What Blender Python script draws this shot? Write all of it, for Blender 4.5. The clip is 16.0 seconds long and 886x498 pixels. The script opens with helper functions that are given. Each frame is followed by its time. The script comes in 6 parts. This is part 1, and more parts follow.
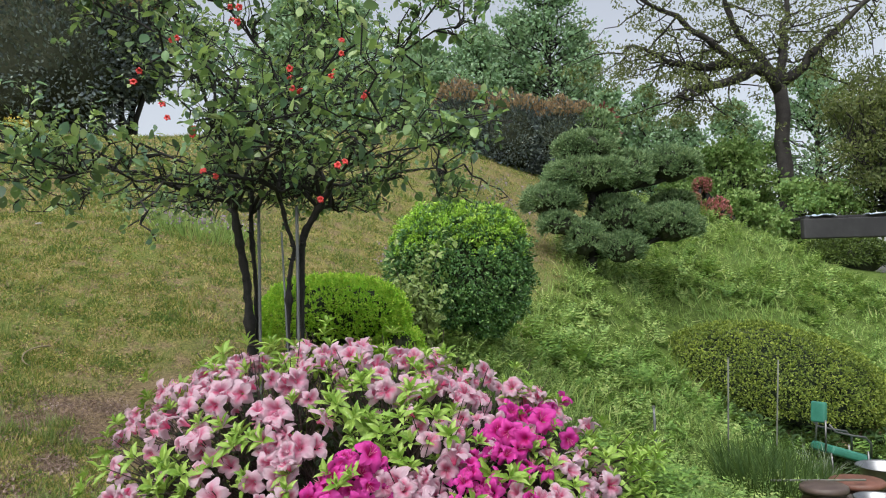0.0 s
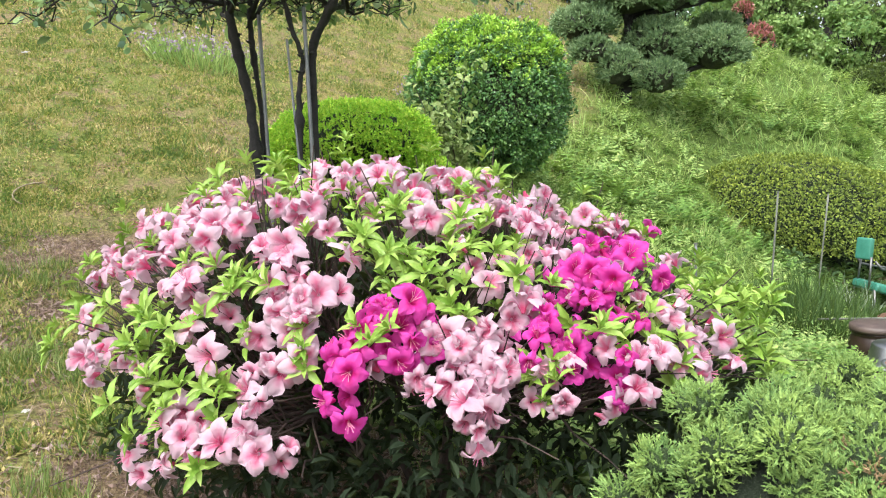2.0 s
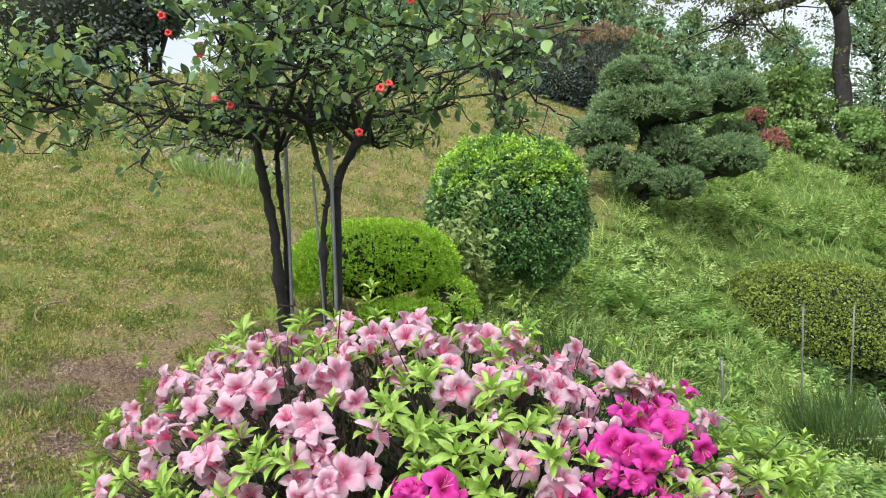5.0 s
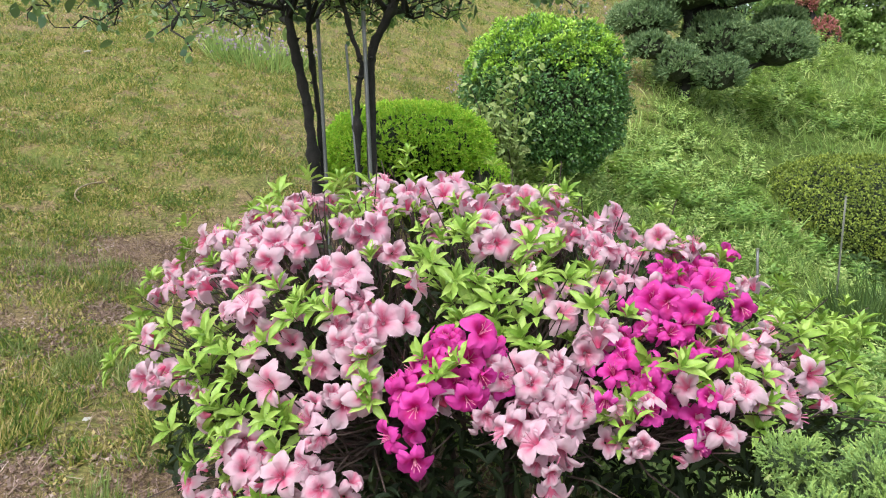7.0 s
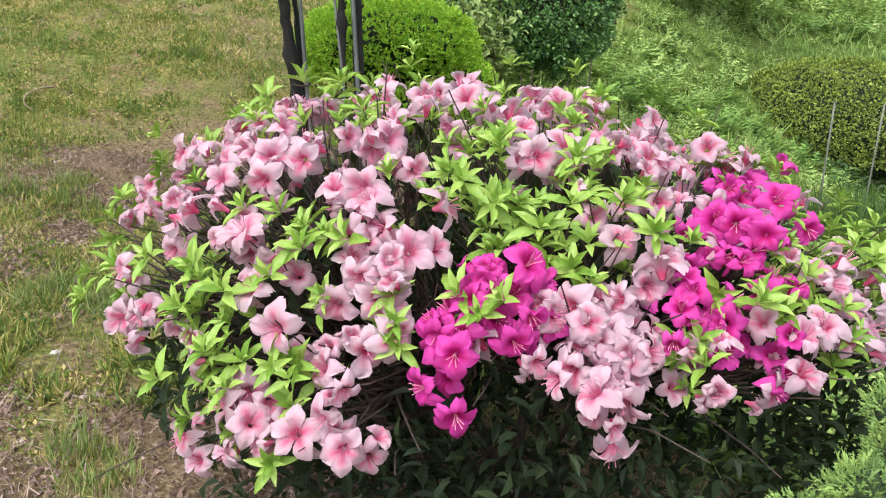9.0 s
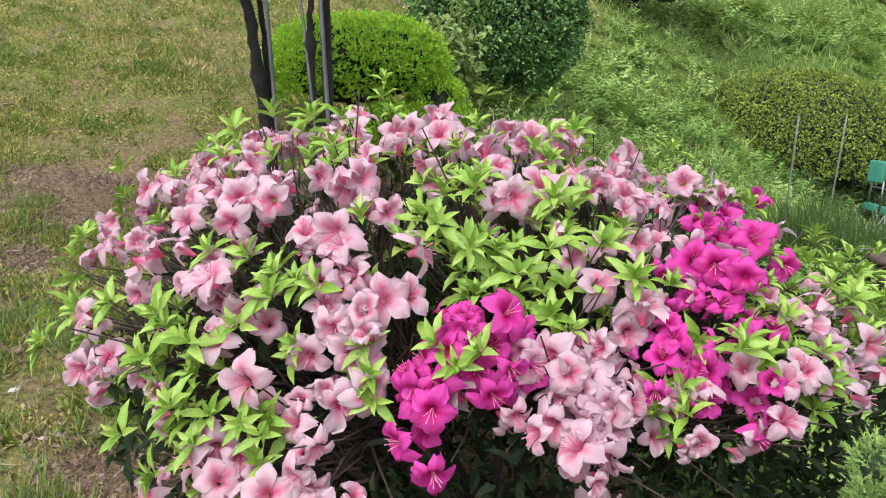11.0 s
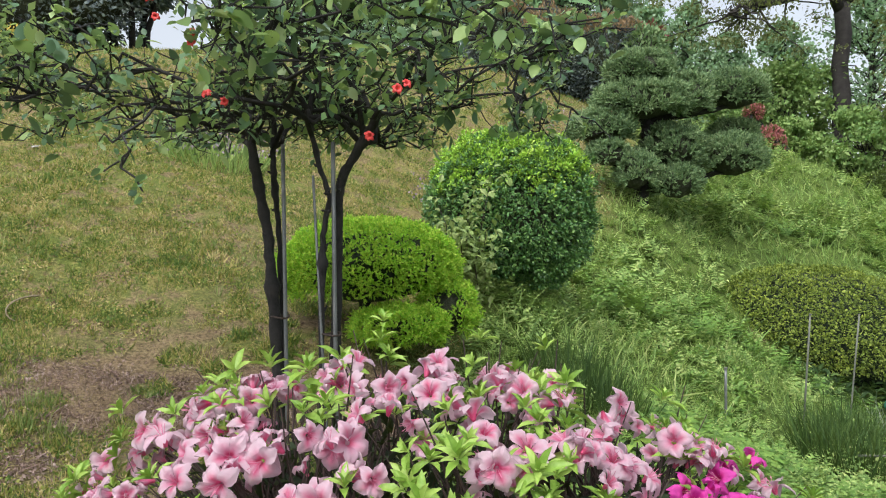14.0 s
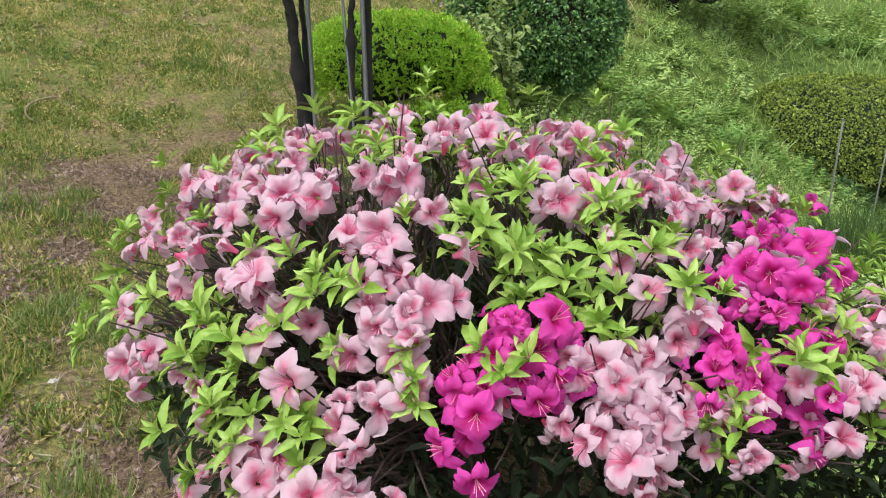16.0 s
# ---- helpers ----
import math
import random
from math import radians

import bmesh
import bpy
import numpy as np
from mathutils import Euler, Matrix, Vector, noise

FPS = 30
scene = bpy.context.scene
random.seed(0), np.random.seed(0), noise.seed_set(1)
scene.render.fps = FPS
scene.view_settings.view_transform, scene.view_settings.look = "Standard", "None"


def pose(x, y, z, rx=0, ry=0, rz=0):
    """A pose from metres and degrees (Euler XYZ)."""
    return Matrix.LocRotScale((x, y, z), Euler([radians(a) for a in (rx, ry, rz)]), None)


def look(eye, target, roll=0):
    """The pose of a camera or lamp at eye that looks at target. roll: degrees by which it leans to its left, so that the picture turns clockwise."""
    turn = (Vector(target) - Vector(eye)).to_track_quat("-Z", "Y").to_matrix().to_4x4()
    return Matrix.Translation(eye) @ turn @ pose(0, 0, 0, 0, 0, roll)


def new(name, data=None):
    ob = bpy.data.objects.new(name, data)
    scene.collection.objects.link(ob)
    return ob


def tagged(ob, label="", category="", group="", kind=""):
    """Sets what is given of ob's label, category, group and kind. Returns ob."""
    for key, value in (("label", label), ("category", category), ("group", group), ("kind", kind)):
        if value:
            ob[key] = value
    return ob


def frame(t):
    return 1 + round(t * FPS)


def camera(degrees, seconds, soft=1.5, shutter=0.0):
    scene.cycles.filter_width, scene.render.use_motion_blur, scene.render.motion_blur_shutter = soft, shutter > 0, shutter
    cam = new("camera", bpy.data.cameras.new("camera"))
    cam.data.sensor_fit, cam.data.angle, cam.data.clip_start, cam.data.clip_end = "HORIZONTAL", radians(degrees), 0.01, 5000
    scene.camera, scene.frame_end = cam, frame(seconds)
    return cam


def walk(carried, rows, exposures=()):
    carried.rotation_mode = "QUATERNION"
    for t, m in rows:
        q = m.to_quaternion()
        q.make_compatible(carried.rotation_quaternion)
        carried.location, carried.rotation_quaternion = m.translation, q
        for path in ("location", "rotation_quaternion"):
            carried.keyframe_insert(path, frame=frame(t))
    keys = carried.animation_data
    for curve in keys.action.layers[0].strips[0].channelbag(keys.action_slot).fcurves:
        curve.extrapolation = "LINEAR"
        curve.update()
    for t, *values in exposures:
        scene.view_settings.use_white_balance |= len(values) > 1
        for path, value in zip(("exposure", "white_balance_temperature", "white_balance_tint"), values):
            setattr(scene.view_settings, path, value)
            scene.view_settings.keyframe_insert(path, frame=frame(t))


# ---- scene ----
cam = camera(60.5, 16.0, soft=1.1)
METRES, EYE, TILT, LEAN, TURN = 1.7, 1.0, 0.0, 0.0, 0.0
ROWS = [
    (0.0, 0.0, 0.0, 0.0, 0.14, 4.02, 2.05),
    (0.5, -0.0311, 0.0886, 0.002, -0.29, -0.31, 2.49),
    (1.0, -0.0503, 0.1563, -0.0451, 0.01, -4.56, 2.77),
    (1.5, -0.0562, 0.2514, -0.0587, 0.81, -7.51, 2.69),
    (2.0, -0.0559, 0.3097, -0.0508, 1.34, -7.74, 2.65),
    (2.5, -0.0579, 0.3388, -0.0147, 1.06, -5.96, 2.44),
    (3.0, -0.0688, 0.3577, 0.0248, 0.32, -3.22, 2.19),
    (3.5, -0.0635, 0.3455, 0.0565, 0.03, -0.42, 2.22),
    (6.0, -0.0768, 0.3381, 0.0119, 4.49, -1.14, 2.52),
    (6.5, -0.0795, 0.3417, -0.0015, 4.76, -4.68, 2.39),
    (7.0, -0.0808, 0.3508, -0.0175, 5.0, -8.07, 2.31),
    (7.5, -0.0959, 0.3676, -0.0291, 5.02, -11.01, 2.17),
    (8.0, -0.1272, 0.411, -0.0348, 4.12, -13.28, 2.21),
    (10.5, -0.166, 0.5047, -0.003, 0.56, -15.66, 2.04),
    (11.0, -0.1618, 0.5051, 0.0037, 0.04, -14.72, 2.09),
    (11.5, -0.1565, 0.5015, 0.0195, -0.27, -13.34, 1.87),
    (12.0, -0.1527, 0.4981, 0.0369, -0.44, -10.39, 1.38),
    (12.5, -0.147, 0.4951, 0.064, -0.44, -6.34, 0.89),
    (13.0, -0.144, 0.4914, 0.094, -0.47, -2.72, 0.51),
    (13.5, -0.1371, 0.4897, 0.1079, 0.12, -0.8, 0.65),
    (14.0, -0.1283, 0.4961, 0.1019, 1.59, -1.83, 0.92),
    (14.5, -0.1367, 0.5094, 0.053, 2.6, -5.45, 1.48),
    (15.0, -0.1656, 0.5173, 0.023, 2.68, -9.45, 1.45),
    (15.5, -0.181, 0.5189, 0.0082, 2.56, -12.66, 1.44),
    (16.0, -0.1769, 0.5193, 0.0023, 2.49, -14.67, 1.47),
]
walk(cam, [(t, pose(0, 0, EYE, TILT, LEAN, TURN) @ pose(METRES * x, METRES * y, METRES * z, 90 + pitch, roll, yaw)) for t, x, y, z, yaw, pitch, roll in ROWS], exposures=[(0.0, -0.26), (0.6, 0.0), (1.0, 0.33), (1.5, 0.53), (2.5, 0.44), (3.3, 0.1), (5.0, 0.16), (7.0, 0.19), (8.0, 0.24), (10.5, 0.18), (11.5, -0.02), (12.5, 0.12), (14.0, -0.06), (15.0, 0.04), (16.0, -0.02)])

# ---- world and light: a bright overcast day ----
world = bpy.data.worlds.new("overcast_sky")
scene.world = world
world.use_nodes = True
wn, wl = world.node_tree.nodes, world.node_tree.links
sky = wn.new("ShaderNodeTexSky")
sky.sky_type, sky.sun_disc = "NISHITA", False
sky.sun_elevation, sky.sun_rotation = radians(58), radians(200)
sky.air_density, sky.dust_density, sky.ozone_density = 1.0, 4.0, 1.0
pale = wn.new("ShaderNodeHueSaturation")
pale.inputs["Saturation"].default_value, pale.inputs["Value"].default_value = 0.38, 1.7
wl.new(sky.outputs[0], pale.inputs["Color"])
wl.new(pale.outputs[0], wn["Background"].inputs["Color"])
wn["Background"].inputs["Strength"].default_value = 0.15

sun_data = bpy.data.lights.new("sun", "SUN")
sun_data.energy, sun_data.angle, sun_data.color = 3.6, radians(60), (1.0, 0.985, 0.97)
sun = new("sun", sun_data)
sun.matrix_world = look((-6, -14, 26), (0, 0, 0))

# ---- arrays and meshes ----
rng = np.random.default_rng(7)


def unit(v):
    return v / np.maximum(np.linalg.norm(v, axis=-1, keepdims=True), 1e-9)


def rand_dirs(n):
    return unit(rng.normal(size=(n, 3)))


def orient(along, up):
    """Rotations whose Y runs along and whose Z leans to up."""
    y = unit(along)
    x = unit(np.cross(y, up) + 1e-6)
    return np.stack([x, y, np.cross(x, y)], -1)


def scatter(proto, pos, rot, size):
    """Copies of a small shape (verts, tris) laid at many places as plain geometry."""
    v, f = proto
    pos = np.asarray(pos, float)
    size = np.broadcast_to(np.asarray(size, float).reshape(-1, 1, 1) if np.ndim(size) else np.full((1, 1, 1), size), (len(pos), 1, 1))
    verts = np.einsum("nij,pj->npi", rot, v) * size + pos[:, None, :]
    faces = f[None] + (np.arange(len(pos)) * len(v))[:, None, None]
    return verts.reshape(-1, 3), faces.reshape(-1, 3)


def merge(pieces):
    vs, fs, n = [], [], 0
    for v, f in pieces:
        vs.append(v), fs.append(f + n)
        n += len(v)
    return np.concatenate(vs), np.concatenate(fs)


def tri_mesh(name, vf, smooth=False):
    v, f = vf
    me = bpy.data.meshes.new(name)
    me.vertices.add(len(v))
    me.vertices.foreach_set("co", np.ascontiguousarray(v, dtype=np.float32).ravel())
    me.loops.add(f.size)
    me.loops.foreach_set("vertex_index", np.ascontiguousarray(f, dtype=np.int32).ravel())
    me.polygons.add(len(f))
    me.polygons.foreach_set("loop_start", np.arange(0, f.size, 3, dtype=np.int32))
    me.polygons.foreach_set("loop_total", np.full(len(f), 3, dtype=np.int32))
    me.polygons.foreach_set("use_smooth", np.full(len(f), smooth))
    me.update(calc_edges=True)
    return me


def thing(name, label, category, at=(0, 0, 0), group="", kind=""):
    ob = tagged(new(name), label, category, group, kind)
    ob.location = at
    ob.empty_display_size = 0.1
    return ob


def part(name, shape, material, parent, label="", smooth=False, kind=""):
    """One mesh under a thing; shape is a bmesh, a mesh or (verts, tris) in world metres."""
    if isinstance(shape, tuple):
        shape = tri_mesh(name, shape, smooth)
    elif isinstance(shape, bmesh.types.BMesh):
        bm, shape = shape, bpy.data.meshes.new(name)
        bm.to_mesh(shape)
        bm.free()
    if material and not shape.materials:
        shape.materials.append(material)
    ob = new(name, shape)
    if parent:
        base = parent.location.copy()
        up = parent.parent
        while up:
            base += up.location
            up = up.parent
        ob.parent = parent
        ob.matrix_parent_inverse = Matrix.Translation(-base)
    return tagged(ob, label, kind=kind)


def tube(points, radii, sides=6):
    """A round tapered stem along points."""
    p = np.asarray(points, float)
    r = np.broadcast_to(np.asarray(radii, float), (len(p),))
    d = unit(np.gradient(p, axis=0))
    first = np.cross(d[0], (1.0, 0, 0) if abs(d[0][2]) > 0.9 else (0, 0, 1.0))
    side = [unit(first)]
    for q0 in d[1:]:
        side.append(unit(side[-1] - q0 * np.dot(side[-1], q0)))
    a = np.array(side)
    b = np.cross(d, a)
    ang = np.arange(sides) * 2 * math.pi / sides
    v = p[:, None] + r[:, None, None] * (np.cos(ang)[None, :, None] * a[:, None] + np.sin(ang)[None, :, None] * b[:, None])
    v = np.concatenate([v.reshape(-1, 3), p[-1:], p[:1]])
    f, n = [], len(p)
    for i in range(n - 1):
        for j in range(sides):
            k, l = i * sides + j, i * sides + (j + 1) % sides
            f += [(k, l, l + sides), (k, l + sides, k + sides)]
    for j in range(sides):
        f.append(((n - 1) * sides + j, (n - 1) * sides + (j + 1) % sides, n * sides))
        f.append((j, n * sides + 1, (j + 1) % sides))
    return v, np.array(f)


def wiggly(a, b, n, bend, sag=0.0):
    """A crooked line from a to b."""
    a, b = np.asarray(a, float), np.asarray(b, float)
    t = np.linspace(0, 1, n)[:, None]
    off = rng.normal(size=(n, 3)) * bend
    off[0] = off[-1] = 0
    line = a + (b - a) * t + off
    line[:, 2] += sag * np.sin(t[:, 0] * math.pi)
    return line


def leaf_shape(width, fold=0.12, droop=0.1):
    v = np.array([(0, 0, 0), (-width / 2, 0.4, fold), (width / 2, 0.4, fold), (0, 0.42, 0), (-width * 0.36, 0.72, fold * 0.6), (width * 0.36, 0.72, fold * 0.6), (0, 0.75, -droop * 0.4), (0, 1, -droop)], float)
    f = np.array([(0, 3, 1), (0, 2, 3), (1, 3, 6), (1, 6, 4), (3, 2, 5), (3, 5, 6), (4, 6, 7), (6, 5, 7)])
    return v, f


def oval_leaf(width, fold=0.1, droop=0.12):
    """A rounded leaf, folded along its midrib."""
    s = np.array([0.0, 0.15, 0.35, 0.58, 0.8, 1.0])
    w = np.array([0.0, 0.62, 0.98, 1.0, 0.66, 0.0]) * width / 2
    mid = np.stack([0 * s, s, -droop * s ** 2], -1)
    left = mid[1:-1] + np.stack([-w[1:-1], 0 * w[1:-1], fold * w[1:-1] * 2], -1)
    right = left * np.array([-1.0, 1, 1])
    v = np.concatenate([mid, left, right])
    f = [(0, 1, 6), (0, 10, 1), (4, 5, 9), (5, 4, 13)]
    for i in range(3):
        f += [(1 + i, 2 + i, 7 + i), (1 + i, 7 + i, 6 + i), (2 + i, 1 + i, 10 + i), (2 + i, 10 + i, 11 + i)]
    return v, np.array(f)


def small_leaf(width, fold=0.1):
    v = np.array([(0, 0, 0), (-width / 2, 0.5, fold), (width / 2, 0.5, fold), (0, 1, 0)], float)
    return v, np.array([(0, 2, 1), (1, 2, 3)])


def blade_shape(width, lean=0.35):
    v = np.array([(-width / 2, 0, 0), (width / 2, 0, 0), (width * 0.38, 0.55, lean * 0.25), (-width * 0.38, 0.55, lean * 0.25), (0, 1, lean)], float)
    return v, np.array([(0, 1, 2), (0, 2, 3), (3, 2, 4)])


def sprig_shape(needles, width, spread, seed):
    """A short shoot with needles standing round it, one long along Y."""
    r = np.random.default_rng(seed)
    vs, fs = [], []
    for i in range(needles):
        y0 = 0.75 * i / needles
        ang = i * 2.4 + r.normal() * 0.3
        out = np.array([math.cos(ang), 0, math.sin(ang)])
        tip = np.array([0, y0, 0]) + (out * spread + np.array([0, 0.36, 0])) * (0.8 + 0.4 * r.random())
        side = np.cross(out, (0, 1, 0)) * width / 2
        vs += [np.array([0, y0, 0]) + side, np.array([0, y0, 0]) - side, tip]
        fs.append((3 * i, 3 * i + 1, 3 * i + 2))
    return np.array(vs), np.array(fs)


def plume_shape(sides, seed):
    """A scaly juniper branchlet: a stubby tapered stem with short fingers round it, one long along Y."""
    r = np.random.default_rng(seed)
    vs, fs = [], []

    def finger(a, b, rad):
        d = unit(b - a)
        u = unit(np.cross(d, (0.31, 0.2, 0.93)))
        w = np.cross(d, u)
        n = len(vs)
        for k in range(3):
            vs.append(a + rad * (math.cos(2.1 * k) * u + math.sin(2.1 * k) * w))
        vs.append(b)
        fs.extend([(n, n + 1, n + 3), (n + 1, n + 2, n + 3), (n + 2, n, n + 3)])

    finger(np.zeros(3), np.array([0, 1.0, 0]), 0.1)
    for k in range(sides):
        y0 = 0.15 + 0.65 * k / sides
        ang = k * 2.4 + r.normal() * 0.3
        out = np.array([math.cos(ang), 0, math.sin(ang)])
        start = np.array([0, y0, 0])
        finger(start, start + (out * 0.24 + np.array([0, 0.26, 0])) * r.uniform(0.8, 1.2), 0.1)
    return np.array(vs), np.array(fs)


# ---- materials ----
def material(name, build):
    m = bpy.data.materials.new(name)
    m.use_nodes = True
    nt = m.node_tree
    build(nt, nt.nodes["Principled BSDF"])
    return m


def ramp(nt, fac, stops):
    r = nt.nodes.new("ShaderNodeValToRGB")
    els = r.color_ramp.elements
    while len(els) < len(stops):
        els.new(0.5)
    for e, (p, c) in zip(els, stops):
        e.position, e.color = p, (c[0], c[1], c[2], 1)
    nt.links.new(fac, r.inputs[0])
    return r.outputs[0]


def noise_tex(nt, scale, detail=4, rough=0.6, space="Object"):
    tc = nt.nodes.new("ShaderNodeTexCoord")
    n = nt.nodes.new("ShaderNodeTexNoise")
    n.inputs["Scale"].default_value, n.inputs["Detail"].default_value, n.inputs["Roughness"].default_value = scale, detail, rough
    nt.links.new(tc.outputs[space], n.inputs["Vector"])
    return n.outputs["Fac"]


def mixed(nt, fac, a, b, mode="MIX"):
    m = nt.nodes.new("ShaderNodeMix")
    m.data_type, m.blend_type = "RGBA", mode
    for s, v in ((m.inputs[0], fac), (m.inputs[6], a), (m.inputs[7], b)):
        if isinstance(v, bpy.types.NodeSocket):
            nt.links.new(v, s)
        elif isinstance(v, (int, float)):
            s.default_value = v
        else:
            s.default_value = (*v, 1)
    return m.outputs[2]


def bumped(nt, bsdf, height, strength, distance=0.01):
    b = nt.nodes.new("ShaderNodeBump")
    b.inputs["Strength"].default_value, b.inputs["Distance"].default_value = strength, distance
    nt.links.new(height, b.inputs["Height"])
    nt.links.new(b.outputs[0], bsdf.inputs["Normal"])


def foliage(name, stops, patch=1.5, rough=0.5, thin=0.35, big_share=0.7, own_share=0.62):
    """Leaves: each leaf has its own tone, light passes through a little."""
    def build(nt, bsdf):
        info = nt.nodes.new("ShaderNodeNewGeometry").outputs["Random Per Island"]
        big = noise_tex(nt, patch, 3)
        add = nt.nodes.new("ShaderNodeMath")
        add.operation = "MULTIPLY_ADD"
        nt.links.new(big, add.inputs[0])
        add.inputs[1].default_value = big_share
        half = nt.nodes.new("ShaderNodeMath")
        half.operation = "MULTIPLY_ADD"
        nt.links.new(info, half.inputs[0])
        half.inputs[1].default_value, half.inputs[2].default_value = own_share, 0.5 - 0.5 * (big_share + own_share)
        nt.links.new(half.outputs[0], add.inputs[2])
        col = ramp(nt, add.outputs[0], stops)
        nt.links.new(col, bsdf.inputs["Base Color"])
        bsdf.inputs["Roughness"].default_value = rough
        bsdf.inputs["Specular IOR Level"].default_value = 0.35
        tr = nt.nodes.new("ShaderNodeBsdfTranslucent")
        nt.links.new(mixed(nt, 0.35, col, (0.34, 0.42, 0.06)), tr.inputs["Color"])
        mx = nt.nodes.new("ShaderNodeMixShader")
        mx.inputs[0].default_value = thin
        nt.links.new(bsdf.outputs[0], mx.inputs[1])
        nt.links.new(tr.outputs[0], mx.inputs[2])
        nt.links.new(mx.outputs[0], nt.nodes["Material Output"].inputs["Surface"])
    return material(name, build)


def plain(name, c1, c2, scale, rough=0.6, metal=0.0, bump=0.3, dist=0.004, stretch=None):
    def build(nt, bsdf):
        n = noise_tex(nt, scale, 6, 0.65)
        fine = noise_tex(nt, scale * 7, 4, 0.7)
        col = mixed(nt, ramp(nt, n, [(0.35, (0, 0, 0)), (0.68, (1, 1, 1))]), c1, c2)
        col = mixed(nt, mixed(nt, fine, (0, 0, 0), (0.5, 0.5, 0.5)), col, tuple(0.6 * v for v in c1))
        nt.links.new(col, bsdf.inputs["Base Color"])
        bsdf.inputs["Roughness"].default_value, bsdf.inputs["Metallic"].default_value = rough, metal
        bumped(nt, bsdf, fine, bump, dist)
    return material(name, build)


M_LAWN = foliage("lawn_blades", [(0.2, (0.055, 0.115, 0.02)), (0.45, (0.15, 0.225, 0.04)), (0.62, (0.285, 0.295, 0.07)), (0.78, (0.4, 0.335, 0.12)), (0.95, (0.45, 0.37, 0.18))], 4.0, 0.6, 0.3, big_share=1.5, own_share=0.9)
M_WEED = foliage("weed_leaves", [(0.12, (0.105, 0.19, 0.055)), (0.42, (0.215, 0.355, 0.1)), (0.7, (0.335, 0.46, 0.14)), (0.95, (0.48, 0.535, 0.22))], 1.6, 0.55, 0.35, big_share=0.7, own_share=0.75)
M_FINE = foliage("fine_grass_blades", [(0.15, (0.08, 0.15, 0.04)), (0.45, (0.15, 0.23, 0.06)), (0.7, (0.25, 0.3, 0.1)), (0.95, (0.36, 0.34, 0.17))], 3.0, 0.6, 0.3, big_share=0.7, own_share=0.8)
M_HERB = foliage("herb_leaves", [(0.15, (0.075, 0.165, 0.04)), (0.5, (0.15, 0.28, 0.06)), (0.9, (0.26, 0.39, 0.095))], 2.0, 0.5, 0.3)
M_IRIS = foliage("iris_leaves", [(0.2, (0.024, 0.06, 0.016)), (0.6, (0.05, 0.105, 0.026)), (0.9, (0.1, 0.165, 0.042))], 3, 0.65, 0.3)
M_AZLEAF = foliage("azalea_leaves", [(0.15, (0.11, 0.23, 0.03)), (0.5, (0.21, 0.36, 0.055)), (0.85, (0.35, 0.49, 0.12))], 5, 0.4, 0.3)
# Near-black green: shade within and under the azalea is part of this colour.
M_AZSHADE = foliage("azalea_old_leaves_in_shade", [(0.15, (0.006, 0.014, 0.006)), (0.6, (0.014, 0.03, 0.011)), (0.95, (0.03, 0.05, 0.015))], 5, 0.75, 0.15)
M_YEW = foliage("yew_needles", [(0.15, (0.165, 0.378, 0.0298)), (0.5, (0.344, 0.656, 0.0469)), (0.85, (0.591, 0.699, 0.106))], 6, 0.5, 0.15, big_share=0.4, own_share=0.8)
M_BOX = foliage("privet_leaves", [(0.15, (0.0364, 0.103, 0.0364)), (0.5, (0.085, 0.207, 0.0607)), (0.9, (0.194, 0.34, 0.0968))], 4, 0.3, 0.15, big_share=0.4, own_share=0.8)
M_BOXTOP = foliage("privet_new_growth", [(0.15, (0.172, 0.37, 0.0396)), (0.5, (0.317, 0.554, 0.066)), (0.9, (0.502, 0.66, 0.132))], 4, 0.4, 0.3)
M_SAPLEAF = foliage("sapling_leaves", [(0.15, (0.15, 0.232, 0.075)), (0.55, (0.247, 0.338, 0.112)), (0.86, (0.338, 0.398, 0.165)), (0.97, (0.413, 0.315, 0.15))], 4, 0.45, 0.3)
M_CLOUD = foliage("cloud_juniper_needles", [(0.15, (0.072, 0.135, 0.0662)), (0.5, (0.153, 0.252, 0.113)), (0.9, (0.297, 0.396, 0.198))], 2, 0.7, 0.1)
M_MOUND = foliage("mound_leaves", [(0.15, (0.03, 0.055, 0.013)), (0.5, (0.06, 0.1, 0.02)), (0.9, (0.12, 0.17, 0.035))], 2.5, 0.6, 0.15)
M_DOME = foliage("dome_azalea_leaves", [(0.15, (0.055, 0.09, 0.018)), (0.5, (0.15, 0.22, 0.034)), (0.9, (0.31, 0.37, 0.06))], 2.5, 0.6, 0.15, big_share=0.5, own_share=0.6)
M_JUN = foliage("creeping_juniper_sprays", [(0.12, (0.0961, 0.202, 0.0708)), (0.45, (0.193, 0.314, 0.086)), (0.75, (0.294, 0.415, 0.101)), (0.95, (0.385, 0.486, 0.132))], 9, 0.75, 0.12, big_share=1.0, own_share=0.25)
M_JUNDEAD = foliage("dead_juniper_sprays", [(0.2, (0.224, 0.147, 0.0696)), (0.8, (0.406, 0.294, 0.169))], 9, 0.8, 0.15)
M_QUINCE = foliage("quince_leaves", [(0.1, (0.0562, 0.112, 0.0749)), (0.36, (0.103, 0.206, 0.122)), (0.58, (0.178, 0.318, 0.14)), (0.78, (0.281, 0.412, 0.131)), (0.95, (0.393, 0.487, 0.281))], 2.5, 0.4, 0.4, big_share=0.4, own_share=0.9)
M_HEDGE = foliage("dark_hedge_leaves", [(0.15, (0.0514, 0.0677, 0.0869)), (0.6, (0.115, 0.156, 0.152)), (0.95, (0.23, 0.262, 0.217))], 1.5, 0.6, 0.1)
